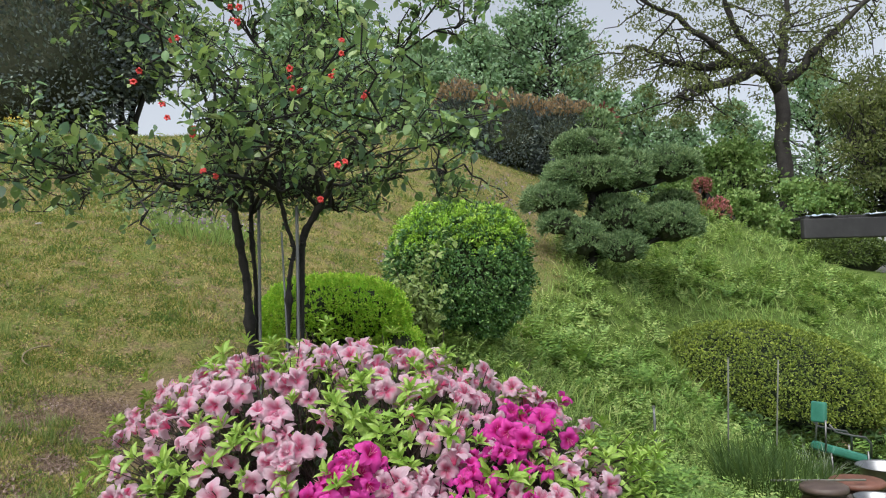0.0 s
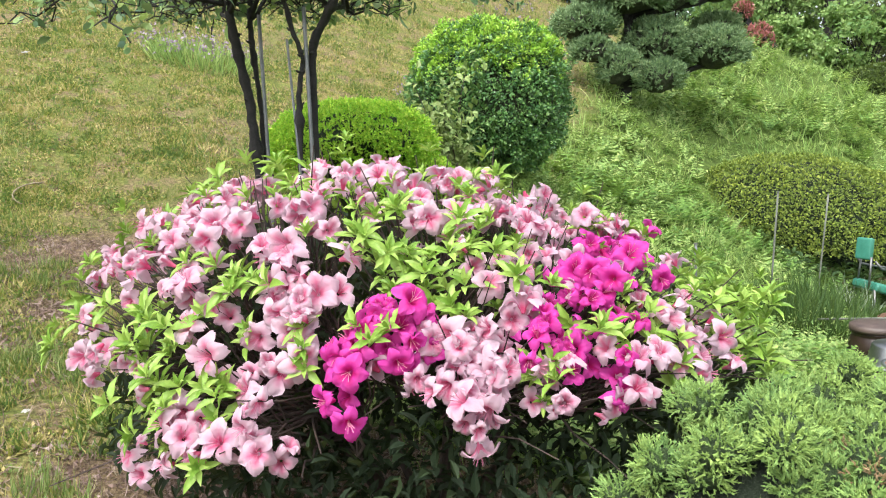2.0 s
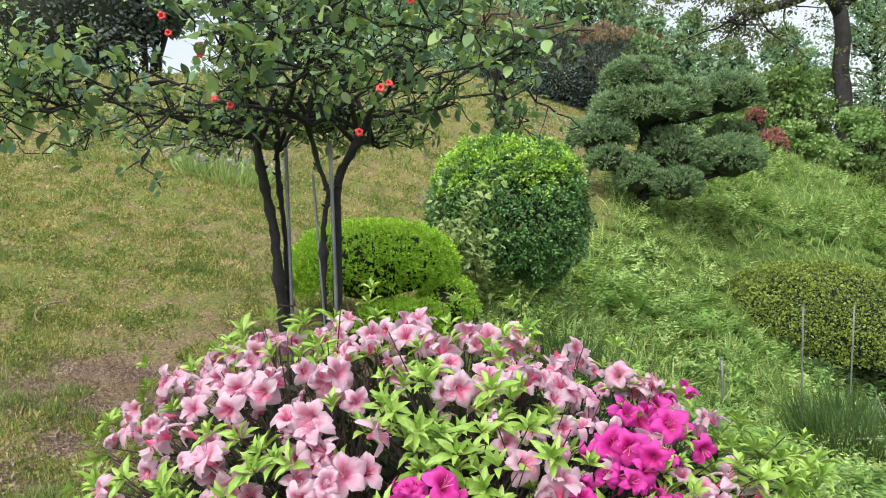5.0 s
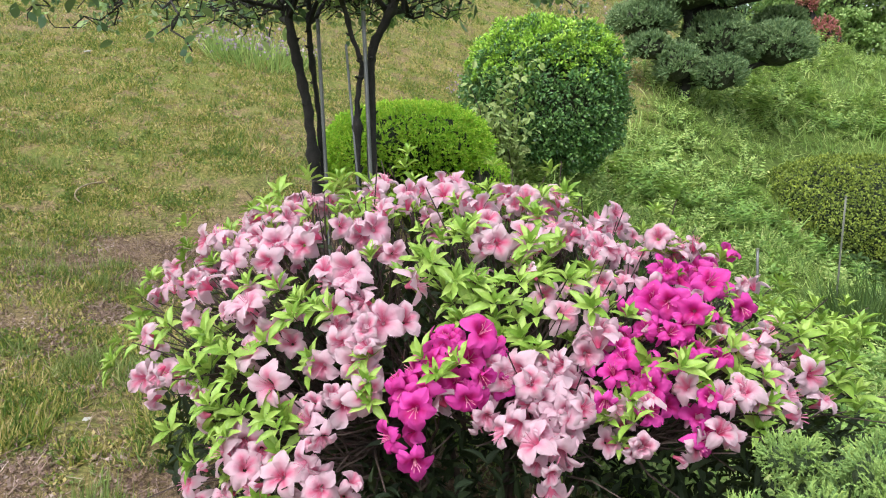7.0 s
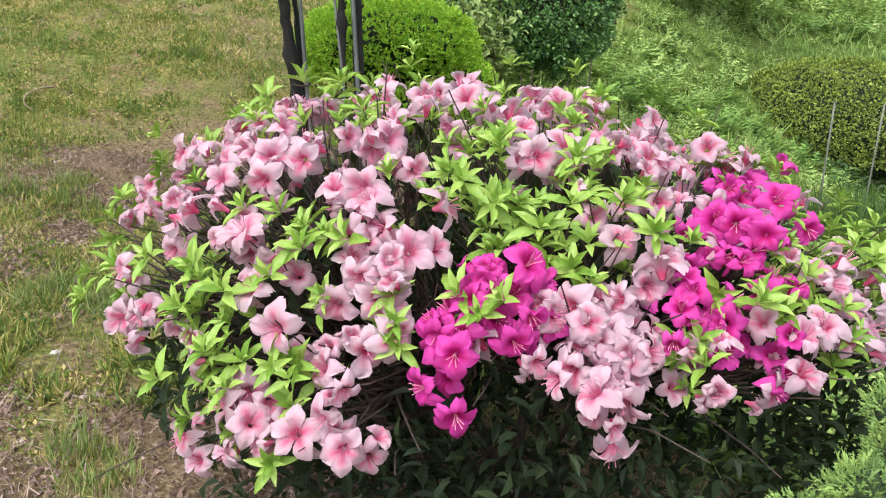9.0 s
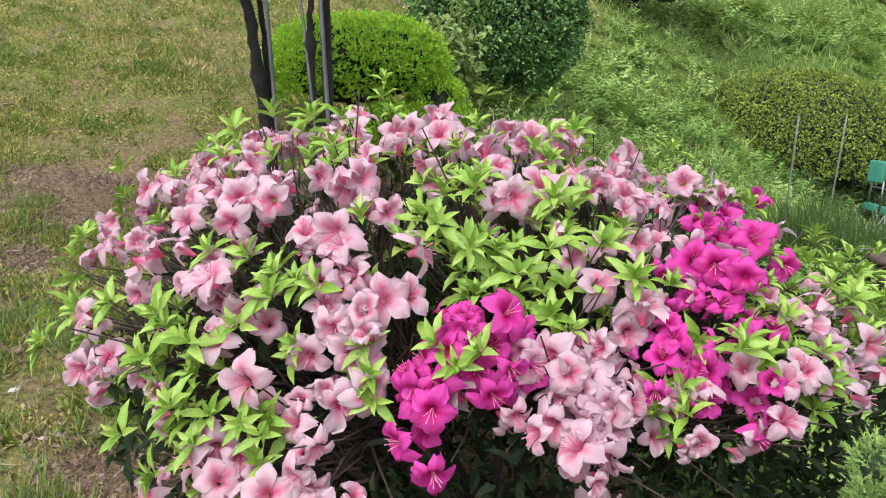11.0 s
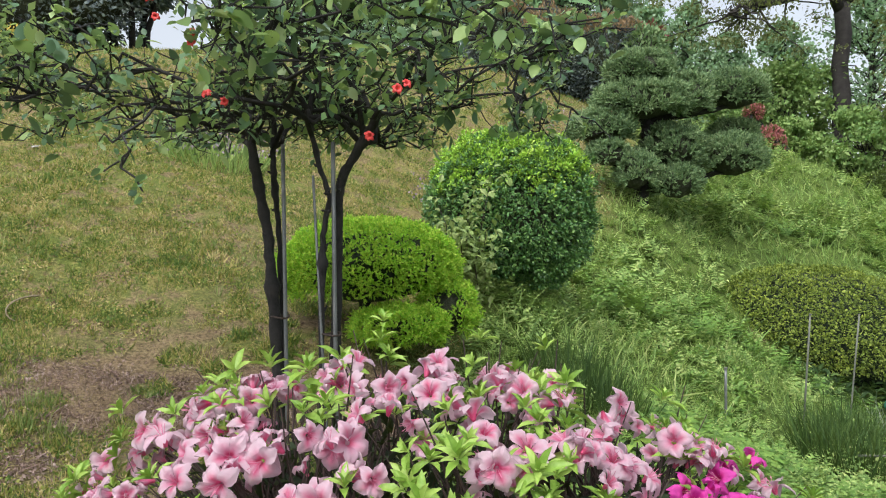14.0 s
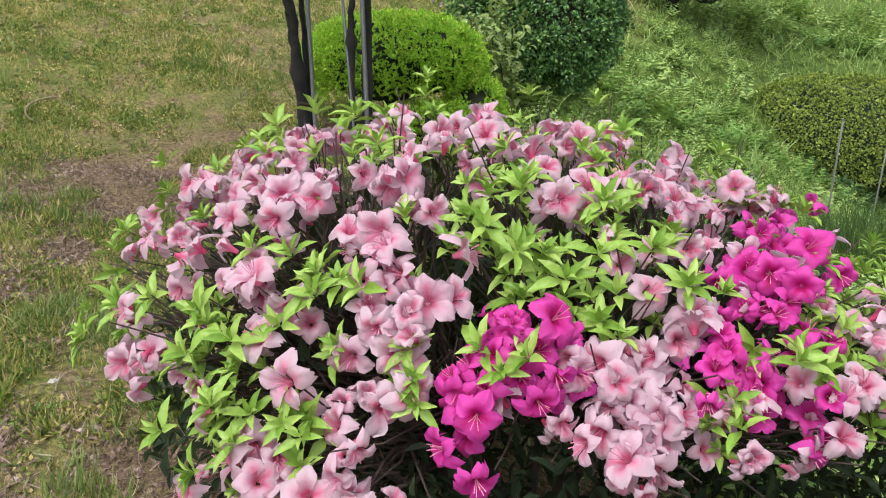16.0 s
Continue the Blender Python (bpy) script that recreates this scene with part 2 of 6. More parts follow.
M_RUST = foliage("rusty_new_shoots", [(0.15, (0.182, 0.119, 0.0696)), (0.6, (0.294, 0.196, 0.109)), (0.95, (0.35, 0.266, 0.159))], 1.5, 0.6, 0.2)
M_REDLEAF = foliage("red_maple_leaves", [(0.15, (0.112, 0.021, 0.0298)), (0.8, (0.224, 0.049, 0.0696))], 1.5, 0.6, 0.2)
M_FARGREEN = foliage("ginkgo_leaves", [(0.15, (0.13, 0.254, 0.141)), (0.5, (0.233, 0.389, 0.225)), (0.9, (0.346, 0.474, 0.322))], 0.35, 0.6, 0.4)
M_FARDARK = foliage("broadleaf_leaves", [(0.15, (0.0677, 0.0922, 0.0369)), (0.5, (0.123, 0.154, 0.0584)), (0.9, (0.203, 0.221, 0.0922))], 0.35, 0.6, 0.35)
M_MAPLE = foliage("maple_leaves", [(0.15, (0.06, 0.09, 0.035)), (0.5, (0.115, 0.15, 0.055)), (0.9, (0.2, 0.22, 0.085))], 0.35, 0.6, 0.35)
M_SHRUBS = foliage("slope_shrub_leaves", [(0.15, (0.101, 0.207, 0.0619)), (0.5, (0.202, 0.339, 0.0994)), (0.9, (0.338, 0.447, 0.174))], 0.6, 0.6, 0.35)
M_LAV = foliage("lavender_stems", [(0.2, (0.134, 0.19, 0.127)), (0.8, (0.302, 0.347, 0.254))], 3, 0.6, 0.2)
M_LAVFLOWER = foliage("lavender_flowers", [(0.2, (0.224, 0.16, 0.24)), (0.8, (0.368, 0.304, 0.368))], 3, 0.6, 0.2)
M_STRAW = foliage("dry_stalks", [(0.2, (0.178, 0.131, 0.0875)), (0.8, (0.297, 0.25, 0.183))], 2, 0.7, 0.2)
M_LITTER = foliage("dead_leaves", [(0.2, (0.108, 0.0693, 0.0602)), (0.6, (0.246, 0.169, 0.142)), (0.9, (0.4, 0.323, 0.295))], 4, 0.8, 0.1)
M_FARPINK = foliage("far_azalea_flowers", [(0.25, (0.09, 0.12, 0.03)), (0.45, (0.3, 0.09, 0.09)), (0.65, (0.46, 0.15, 0.18)), (0.9, (0.55, 0.27, 0.27))], 6, 0.6, 0.2)
M_YELLOW = foliage("yellow_flowers", [(0.2, (0.42, 0.294, 0.0298)), (0.8, (0.525, 0.42, 0.0994))], 3, 0.6, 0.2)
M_BARK = plain("dark_bark", (0.01, 0.0095, 0.01), (0.032, 0.03, 0.029), 26, 0.9, 0, 0.8, 0.006)
M_FARBARK = plain("tree_bark", (0.018, 0.016, 0.016), (0.05, 0.045, 0.042), 6, 0.9, 0, 0.8, 0.02)
M_TWIG = plain("azalea_twigs", (0.03, 0.02, 0.017), (0.075, 0.05, 0.04), 40, 0.8)
# Dark filler colour that stands in for the shade deep inside foliage.
M_CORE = plain("core_shade", (0.026, 0.034, 0.018), (0.06, 0.07, 0.035), 14, 0.95, 0, 1.0, 0.02)
# Dark green core filler for juniper, yew and dome; inner shade as colour.
M_JUNCORE = plain("green_core_shade", (0.012, 0.024, 0.011), (0.035, 0.056, 0.024), 30, 0.95, 0, 1.0, 0.02)
# Darker copy of the spray green, so the solid knobs read as shaded.
M_JUNMID = plain("juniper_knob_shade", (0.045, 0.085, 0.03), (0.11, 0.18, 0.055), 90, 0.95, 0, 1.0, 0.01)
M_PAPER = plain("white_scrap", (0.34, 0.34, 0.31), (0.48, 0.48, 0.45), 30, 0.7)
M_STEEL = plain("grey_steel_pipe", (0.13, 0.14, 0.145), (0.21, 0.22, 0.225), 12, 0.55, 0.4, 0.15, 0.001)
M_CHROME = plain("worn_chrome", (0.16, 0.16, 0.16), (0.26, 0.26, 0.26), 9, 0.45, 1.0, 0.1, 0.001)
M_BASIN = plain("brushed_aluminium", (0.24, 0.25, 0.26), (0.4, 0.41, 0.42), 7, 0.38, 1.0, 0.15, 0.001)
M_VINYL = plain("faded_green_vinyl", (0.03, 0.17, 0.12), (0.055, 0.23, 0.17), 9, 0.45, 0, 0.2, 0.001)
M_ONGGI = plain("brown_glazed_onggi", (0.022, 0.013, 0.011), (0.045, 0.026, 0.02), 8, 0.3, 0, 0.2, 0.002)
M_REDLID = plain("reddish_clay_lid", (0.12, 0.05, 0.034), (0.2, 0.085, 0.058), 11, 0.5, 0, 0.3, 0.002)
M_LID = plain("matte_clay_lid", (0.06, 0.042, 0.036), (0.11, 0.078, 0.066), 11, 0.5, 0, 0.3, 0.002)
M_TERRA = plain("terracotta", (0.28, 0.1, 0.05), (0.4, 0.17, 0.09), 9, 0.55, 0, 0.3, 0.002)
M_WOOD = plain("weathered_pole", (0.12, 0.13, 0.11), (0.2, 0.21, 0.17), 14, 0.8, 0, 0.4, 0.002)
M_ROOF = plain("dark_grey_sheet_metal", (0.022, 0.022, 0.025), (0.05, 0.05, 0.053), 6, 0.55, 0.2, 0.2, 0.002)
M_TARP = plain("blue_white_tarp", (0.35, 0.5, 0.68), (0.7, 0.75, 0.8), 14, 0.4, 0, 0.4, 0.004)
M_RED = plain("red_petals", (0.62, 0.03, 0.035), (0.75, 0.09, 0.075), 40, 0.5)


def petal_build(inner, mid, edge):
    def build(nt, bsdf):
        at = nt.nodes.new("ShaderNodeAttribute")
        at.attribute_name = "reach"
        blot = nt.nodes.new("ShaderNodeAttribute")
        blot.attribute_name = "blotch"
        base = ramp(nt, at.outputs["Fac"], [(0.0, inner), (0.18, inner), (0.38, mid), (0.72, edge)])
        soft_n = noise_tex(nt, 60, 3)
        base = mixed(nt, mixed(nt, soft_n, (0, 0, 0), (0.2, 0.2, 0.2)), base, mid)
        col = mixed(nt, blot.outputs["Fac"], base, inner)
        rnd = nt.nodes.new("ShaderNodeObjectInfo").outputs["Random"]
        col = mixed(nt, mixed(nt, rnd, (0, 0, 0), (0.3, 0.3, 0.3)), col, mid)
        nt.links.new(col, bsdf.inputs["Base Color"])
        bsdf.inputs["Roughness"].default_value = 0.55
        bsdf.inputs["Specular IOR Level"].default_value = 0.25
        bumped(nt, bsdf, noise_tex(nt, 11, 3), 0.2, 0.03)
        tr = nt.nodes.new("ShaderNodeBsdfTranslucent")
        nt.links.new(col, tr.inputs["Color"])
        mx = nt.nodes.new("ShaderNodeMixShader")
        mx.inputs[0].default_value = 0.5
        nt.links.new(bsdf.outputs[0], mx.inputs[1])
        nt.links.new(tr.outputs[0], mx.inputs[2])
        nt.links.new(mx.outputs[0], nt.nodes["Material Output"].inputs["Surface"])
    return build


M_PINK = material("pale_pink_petals", petal_build((0.65, 0.05, 0.18), (0.64, 0.36, 0.48), (0.63, 0.505, 0.575)))
M_MAGENTA = material("magenta_petals", petal_build((0.46, 0.01, 0.12), (0.62, 0.03, 0.33), (0.68, 0.085, 0.44)))
M_STAMEN = plain("stamens", (0.6, 0.16, 0.3), (0.66, 0.3, 0.4), 50, 0.6)


# ---- ground ----
POLY = (0.293, 1.947, 1.816, 0.096, -0.516, 0.0, -1.962, -1.039, 0.877, 0.223, 0.066, -0.475, -0.16, -0.385, -0.116, 0.552, 0.038, -0.075, 0.208, 0.084, -0.111)
POWERS = [(i, j) for i in range(6) for j in range(6) if i + j <= 5]
MOUNDS = [(0.17, -0.4, 2.2, 0.8), (-0.16, -2.3, 4.8, 1.0), (0.3, 0.1, 6.5, 0.8), (0.35, 1.9, 10.6, 1.0), (0.15, -0.8, 5.1, 0.6), (-0.38, 4.0, 8.6, 1.3), (-0.2, 1.9, 6.5, 0.8), (0.65, 6.0, 16.5, 2.0), (0.3, 5.2, 13.0, 1.6), (-0.2, 3.0, 5.6, 0.7)]


def soft_clamp(a, lo, hi, k):
    return lo + k * np.log1p(np.exp(np.clip((a - lo) / k, -50, 50))) - k * np.log1p(np.exp(np.clip((a - hi) / k, -50, 50)))


def ground_z(x, y):
    """Height of the hillside: it climbs away from the camera and falls to its right."""
    x, y = np.asarray(x, float), np.asarray(y, float)
    far = np.clip((np.hypot(x - 2, y - 6) - 22) / 60, 0, 1)
    x, y = soft_clamp(x, -7, 11, 0.5), soft_clamp(y, 0, 16.5, 0.6)
    u, v = x / 5, (y - 6) / 8
    z = sum(c * u ** i * v ** j for c, (i, j) in zip(POLY, POWERS))
    for a, cx, cy, r in MOUNDS:
        z = z + a * np.exp(-((x - cx) ** 2 + (y - cy) ** 2) / (r * r))
    return z * (1 - 0.6 * far)


def wave(x, y, s, seed):
    """A cheap smooth patchiness in -1..1."""
    r = np.random.default_rng(seed)
    out = 0
    for k in range(6):
        a, p = r.random() * 6.28, r.random() * 6.28
        f = s * (0.6 + 1.3 * r.random())
        out = out + np.sin((x * np.cos(a) + y * np.sin(a)) * f + p)
    return out / 3.2


def lushness(x, y):
    """0 on the mown straw-coloured lawn, 1 on the overgrown slope."""
    edge = -0.35 + 0.36 * (np.maximum(y, 4.4) - 5.3) + 0.35 * wave(x, y, 1.7, 3)
    return np.clip((x - edge) / 0.8 + 0.5, 0, 1)


def yard(x, y):
    """The trodden corner with the jars and the chair, and the feet of the clipped mounds."""
    corner = (x > 2.9 + 0.42 * (y - 6)) & (y < 9.4) & (y > 3) & (x < 3.9)
    ring = ((x - 4.1) / 1.42) ** 2 + ((y - 10.05) / 0.95) ** 2
    mound = (ring < 0.8) | ((ring < 1.3) & (y < 9.75))
    low = ((x - 8.9) / 1.1) ** 2 + ((y - 16.2) / 1.2) ** 2 < 1
    return corner | mound | low


def under_bush(x, y):
    """The shaded ground below the azalea and the juniper."""
    return (((x + 0.05) / 0.9) ** 2 + ((y - 2.2) / 0.8) ** 2 < 1) | (((x - 0.5) / 0.7) ** 2 + ((y - 1.6) / 0.5) ** 2 < 1)


def bareness(x, y):
    worn = 1.1 * np.exp(-((x + 1.2) ** 2 / 0.22 + (y - 2.25) ** 2 / 0.22)) + 0.9 * np.exp(-((x + 1.6) ** 2 / 0.9 + (y - 3.3) ** 2 / 0.4)) + 1.8 * np.exp(-((x + 1.55) ** 2 / 0.5 + (y - 4.4) ** 2 / 0.2)) + 1.8 * np.exp(-((x + 1.0) ** 2 / 0.25 + (y - 5.0) ** 2 / 0.2)) + 2.0 * np.exp(-((x + 1.05) ** 2 / 0.3 + (y - 4.6) ** 2 / 0.7)) + np.exp(-((x + 1.6) ** 2 / 0.3 + (y - 4.3) ** 2 / 0.15)) + 1.2 * np.exp(-((x + 1.0) ** 2 / 0.2 + (y - 2.1) ** 2 / 0.6)) + 1.3 * np.exp(-((x + 0.2) ** 2 / 0.6 + (y - 2.0) ** 2 / 0.5))
    worn = worn + 0.15 * np.exp(-((x - 1.5) ** 2 / 0.15 + (y - 10.45) ** 2 / 0.3)) + 0.9 * np.exp(-((x + 0.95) ** 2 / 0.2 + (y - 8.2) ** 2 / 0.3)) + 0.7 * np.exp(-((x - 0.3) ** 2 / 0.3 + (y - 8.6) ** 2 / 0.3)) + 0.1 * np.exp(-((x - 1.7) ** 2 / 0.5 + (y - 10.2) ** 2 / 0.2))
    worn = worn + 0.7 * ((x > 2.6 + 0.45 * (y - 6)) & (y < 9.6) & (y > 3) & (x < 6.5))
    worn = worn + 1.2 * ((((x - 4.1) / 1.42) ** 2 + ((y - 10.05) / 0.95) ** 2 < 1.4) & (y < 10.0))
    return np.clip(0.8 * worn * np.clip(0.35 + 0.8 * wave(x, y, 5, 5) + 0.5 * wave(x, y, 13, 6), 0, 1.2) + 0.42 * np.clip(wave(x, y, 2.2, 8) + 0.25 * wave(x, y, 7, 9), 0, 1) * (1 - lushness(x, y)) + 1.2 * under_bush(x, y), 0, 1)


def ground_build(nt, bsdf):
    lush = nt.nodes.new("ShaderNodeAttribute")
    lush.attribute_name = "lush"
    bare = nt.nodes.new("ShaderNodeAttribute")
    bare.attribute_name = "bare"
    mid, patch = noise_tex(nt, 9, 6, 0.7), noise_tex(nt, 1.3, 4)
    fine = mixed(nt, 0.4, noise_tex(nt, 48, 6, 0.75), noise_tex(nt, 190, 4, 0.8))
    straw = ramp(nt, fine, [(0.36, (0.0432, 0.036, 0.0158)), (0.47, (0.166, 0.144, 0.0468)), (0.56, (0.317, 0.281, 0.0972)), (0.68, (0.418, 0.374, 0.158))])
    green = ramp(nt, fine, [(0.36, (0.0288, 0.0396, 0.013)), (0.5, (0.115, 0.151, 0.0324)), (0.64, (0.259, 0.288, 0.072))])
    lawn = mixed(nt, ramp(nt, mixed(nt, 0.5, mid, patch), [(0.48, (0, 0, 0)), (0.59, (1, 1, 1))]), green, straw)
    wild = ramp(nt, mid, [(0.3, (0.045, 0.075, 0.016)), (0.6, (0.1, 0.165, 0.032)), (0.8, (0.175, 0.22, 0.057))])
    soil = ramp(nt, fine, [(0.38, (0.0363, 0.0269, 0.0176)), (0.47, (0.14, 0.1, 0.06)), (0.55, (0.285, 0.21, 0.125)), (0.64, (0.46, 0.375, 0.24))])
    crumbs = ramp(nt, noise_tex(nt, 5.5, 6, 0.75), [(0.48, (0, 0, 0)), (0.58, (0.85, 0.85, 0.85))])
    lawn = mixed(nt, crumbs, lawn, soil)
    col = mixed(nt, lush.outputs["Fac"], lawn, wild)
    col = mixed(nt, bare.outputs["Fac"], col, soil)
    col = mixed(nt, mixed(nt, fine, (0, 0, 0), (0.6, 0.6, 0.6)), col, mixed(nt, 0.6, col, (0.06, 0.05, 0.03)))
    nt.links.new(col, bsdf.inputs["Base Color"])
    bsdf.inputs["Roughness"].default_value = 0.95
    bsdf.inputs["Specular IOR Level"].default_value = 0.1
    bumped(nt, bsdf, mixed(nt, 0.5, mid, fine), 0.9, 0.03)


M_GROUND = material("hillside_turf_and_soil", ground_build)

gu = np.linspace(-1, 1, 230)
gx = 1.0 + 9 * gu + 300 * np.sign(gu) * np.abs(gu) ** 7
gy = 6.5 + 9 * gu + 300 * np.sign(gu) * np.abs(gu) ** 7
GX, GY = np.meshgrid(gx, gy)
GZ = ground_z(GX, GY) + 0.012 * wave(GX, GY, 7, 11) * (np.abs(GX) < 20)
idx = np.arange(230 * 230).reshape(230, 230)
q = np.stack([idx[:-1, :-1], idx[:-1, 1:], idx[1:, 1:], idx[1:, :-1]], -1).reshape(-1, 4)
gmesh = tri_mesh("ground", (np.stack([GX, GY, GZ], -1).reshape(-1, 3), np.concatenate([q[:, (0, 1, 2)], q[:, (0, 2, 3)]])), True)
for key, fn in (("lush", lushness), ("bare", bareness)):
    gmesh.attributes.new(key, "FLOAT", "POINT").data.foreach_set("value", fn(GX, GY).astype(np.float32).ravel())
gmesh.materials.append(M_GROUND)
tagged(new("ground", gmesh), "grassy hillside with mown straw-coloured lawn and overgrown green bank", "ground", kind="structure")


def on_ground(n, x0, x1, y0, y1):
    x, y = rng.uniform(x0, x1, n), rng.uniform(y0, y1, n)
    return x, y


def fan(n, near, far, left, right):
    """Places spread in a wedge ahead of the path's start, thinner farther off; left and right as x over y."""
    y = near * (far / near) ** rng.random(n)
    return rng.uniform(left, right, n) * (y + 0.6), y


def strew(name, label, category, proto, x, y, size, mat, lean=0.35, upright=1.0, lift=0.0):
    """Small growth standing on the ground, as one object of stuff."""
    n = len(x)
    pos = np.stack([x, y, ground_z(x, y) + lift], -1)
    along = rng.normal(size=(n, 3)) * lean + np.array([0, 0, upright])
    along[:, 2] = np.abs(along[:, 2])
    rot = orient(along, rand_dirs(n))
    ob = part(name, scatter(proto, pos, rot, size), mat, None)
    return tagged(ob, label, category, kind="stuff")


# ---- shrubs and trees: shared builders ----
def shell_points(n, centre, axes, low=-1.0, jitter=0.05, lumps=0.0, power=1.0, depth=0.2):
    """Points on a lumpy ellipsoid's skin and their outward directions."""
    d = rand_dirs(int(n * 2.6))
    d = d[d[:, 2] > low][:n]
    s = np.sign(d) * np.abs(d) ** power
    s = s / np.maximum(np.linalg.norm(s, axis=1, keepdims=True), 1e-9) if power == 1.0 else s / (np.sum(np.abs(s) ** (2 / power), axis=1, keepdims=True) ** (power / 2))
    r = 1 + lumps * wave(d[:, 0] * 6 + d[:, 2] * 3, d[:, 1] * 6 - d[:, 2] * 4, 1.3, 21) + rng.normal(size=len(d)) * jitter - depth * rng.random(len(d)) ** 3
    p = np.asarray(centre) + s * np.asarray(axes) * r[:, None]
    return p, unit(d / np.asarray(axes))


# Solid filler behind the leaves, drawn dark where the gaps would be in shade.
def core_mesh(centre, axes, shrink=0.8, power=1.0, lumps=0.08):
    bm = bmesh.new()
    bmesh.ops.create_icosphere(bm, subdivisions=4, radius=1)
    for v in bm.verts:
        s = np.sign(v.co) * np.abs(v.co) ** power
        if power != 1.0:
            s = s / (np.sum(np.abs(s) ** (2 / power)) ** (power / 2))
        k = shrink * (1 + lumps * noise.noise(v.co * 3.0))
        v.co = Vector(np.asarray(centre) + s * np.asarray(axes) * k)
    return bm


def spaced(points, outward, gap):
    """Thins crowded points so that those left lie about evenly over the skin."""
    kept = []
    for i, p in enumerate(points):
        if not kept or np.min(np.sum((points[kept] - p) ** 2, axis=1)) > gap * gap:
            kept.append(i)
    return points[kept], outward[kept]


def clump_leaves(centres, outward, per, radius, proto, size, up=0.5, spread=0.75):
    """Small leaves or sprigs in many rounded clumps, each clump a tuft with shade between it and the next."""
    n = len(centres)
    axis = unit(outward + np.array([0, 0, up]))
    c, ax = np.repeat(centres, per, 0), np.repeat(axis, per, 0)
    r = np.repeat(radius * rng.uniform(0.65, 1.25, n), per)[:, None]
    d = unit(ax * 0.75 + rand_dirs(n * per) * spread)
    p = c - ax * r * 0.5 + d * r * rng.uniform(0.45, 1.0, (n * per, 1))
    return scatter(proto, p, orient(d + rand_dirs(n * per) * 0.35, ax + rand_dirs(n * per) * 0.5), size * rng.uniform(0.7, 1.25, n * per))


def clumped_shrub(name, label, centre, axes, clumps, per, radius, proto, size, mat, low=-0.3, power=0.9, core=0.86, inner=None, stem=0.05, lumps=0.03, jitter=0.025, up=0.5, category="shrub", tilt=0.0, gap=0.0):
    """A shorn shrub whose skin is made of leaf clumps over a solid core coloured for shade."""
    cx, cy = centre[:2]
    gz = float(ground_z(cx, cy))
    ob = thing(name, label, category, (cx, cy, gz))
    part("trunk", tube(wiggly((cx, cy, gz - 0.05), (cx, cy, max(centre[2], gz + 0.1)), 5, 0.02), np.linspace(stem, stem * 0.6, 5)), M_BARK, ob, smooth=True)
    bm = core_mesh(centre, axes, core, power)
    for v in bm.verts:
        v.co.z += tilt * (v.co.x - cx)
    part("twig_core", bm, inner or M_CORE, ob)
    p, nrm = shell_points(clumps, centre, axes, low, jitter, lumps, power, 0.06)
    if gap:
        p, nrm = spaced(p, nrm, gap)
    p[:, 2] += tilt * (p[:, 0] - cx)
    part("foliage", clump_leaves(p, nrm, per, radius, proto, size, up), mat, ob, kind="stuff")
    return ob


# ---- azalea bush in flower ----
AZ_C, AZ_AX, AZ_TILT = np.array([-0.056, 2.468, 0.033]), np.array([1.083, 0.763, 0.779]), -0.253


def az_out(p):
    """The outward direction of the bush's dome at p."""
    d = np.asarray(p, float) - AZ_C
    d[2] -= AZ_TILT * d[0]
    return unit(d / AZ_AX ** 2)


def az_point(d):
    """The dome's skin in the direction d."""
    p = d * AZ_AX
    p[..., 2] += AZ_TILT * p[..., 0]
    return AZ_C + p


def flower_mesh(name, mat, seed, open_=1.0):
    """A funnel-shaped flower of five broad ruffled petals, joined low down, with stamens, one across."""
    r = np.random.default_rng(seed)
    bm = bmesh.new()
    reach = bm.verts.layers.float.new("reach")
    blotch = bm.verts.layers.float.new("blotch")
    nu, nv = 7, 7
    spread = (36, 36, 37, 40, 38, 29, 9)
    for k in range(5):
        a0 = k * 2 * math.pi / 5 + r.normal() * 0.05
        curl, length, wide = 0.1 + 0.3 * r.random(), 0.42 + 0.1 * r.random(), 0.96 + 0.16 * r.random()
        twist, wave_at, bend = 0.03 + r.normal() * 0.05, r.random() * 6.28, r.normal() * 0.08
        grid = []
        for i in range(nu):
            u = i / (nu - 1)
            row = []
            half = math.radians(spread[i]) * (wide if i > 2 else 1)
            for j in range(nv):
                v = -1 + 2 * j / (nv - 1)
                rad = 0.04 + length * open_ * (u ** 1.35 - (0.1 * abs(v) + 0.025 * math.sin(v * 9 + wave_at)) * u ** 4)
                z = 0.4 / max(open_, 0.3) ** 0.5 * math.sin(min(1.0, 1.15 * u) * math.pi / 2) - curl * u ** 3
                z += twist * v * u + bend * u * u + (0.06 * math.sin(v * 6.5 + wave_at) * (0.25 + abs(v)) - 0.04 * v * v) * u * u
                vert = bm.verts.new((rad * math.cos(a0 + v * half), rad * math.sin(a0 + v * half), z))
                vert[reach] = min(1.0, u * (1 + 0.15 * abs(v)))
                vert[blotch] = (0.95 if k in (0, 1, 4) else 0.25) * max(0, 1 - abs(v) * 1.1) * max(0, 1 - abs(u - 0.4) * 2.6) ** 0.7
                row.append(vert)
            grid.append(row)
        for i in range(nu - 1):
            for j in range(nv - 1):
                bm.faces.new((grid[i][j], grid[i][j + 1], grid[i + 1][j + 1], grid[i + 1][j])).smooth = True
    me = bpy.data.meshes.new(name)
    bm.to_mesh(me)
    bm.free()
    me.materials.append(mat)
    return me


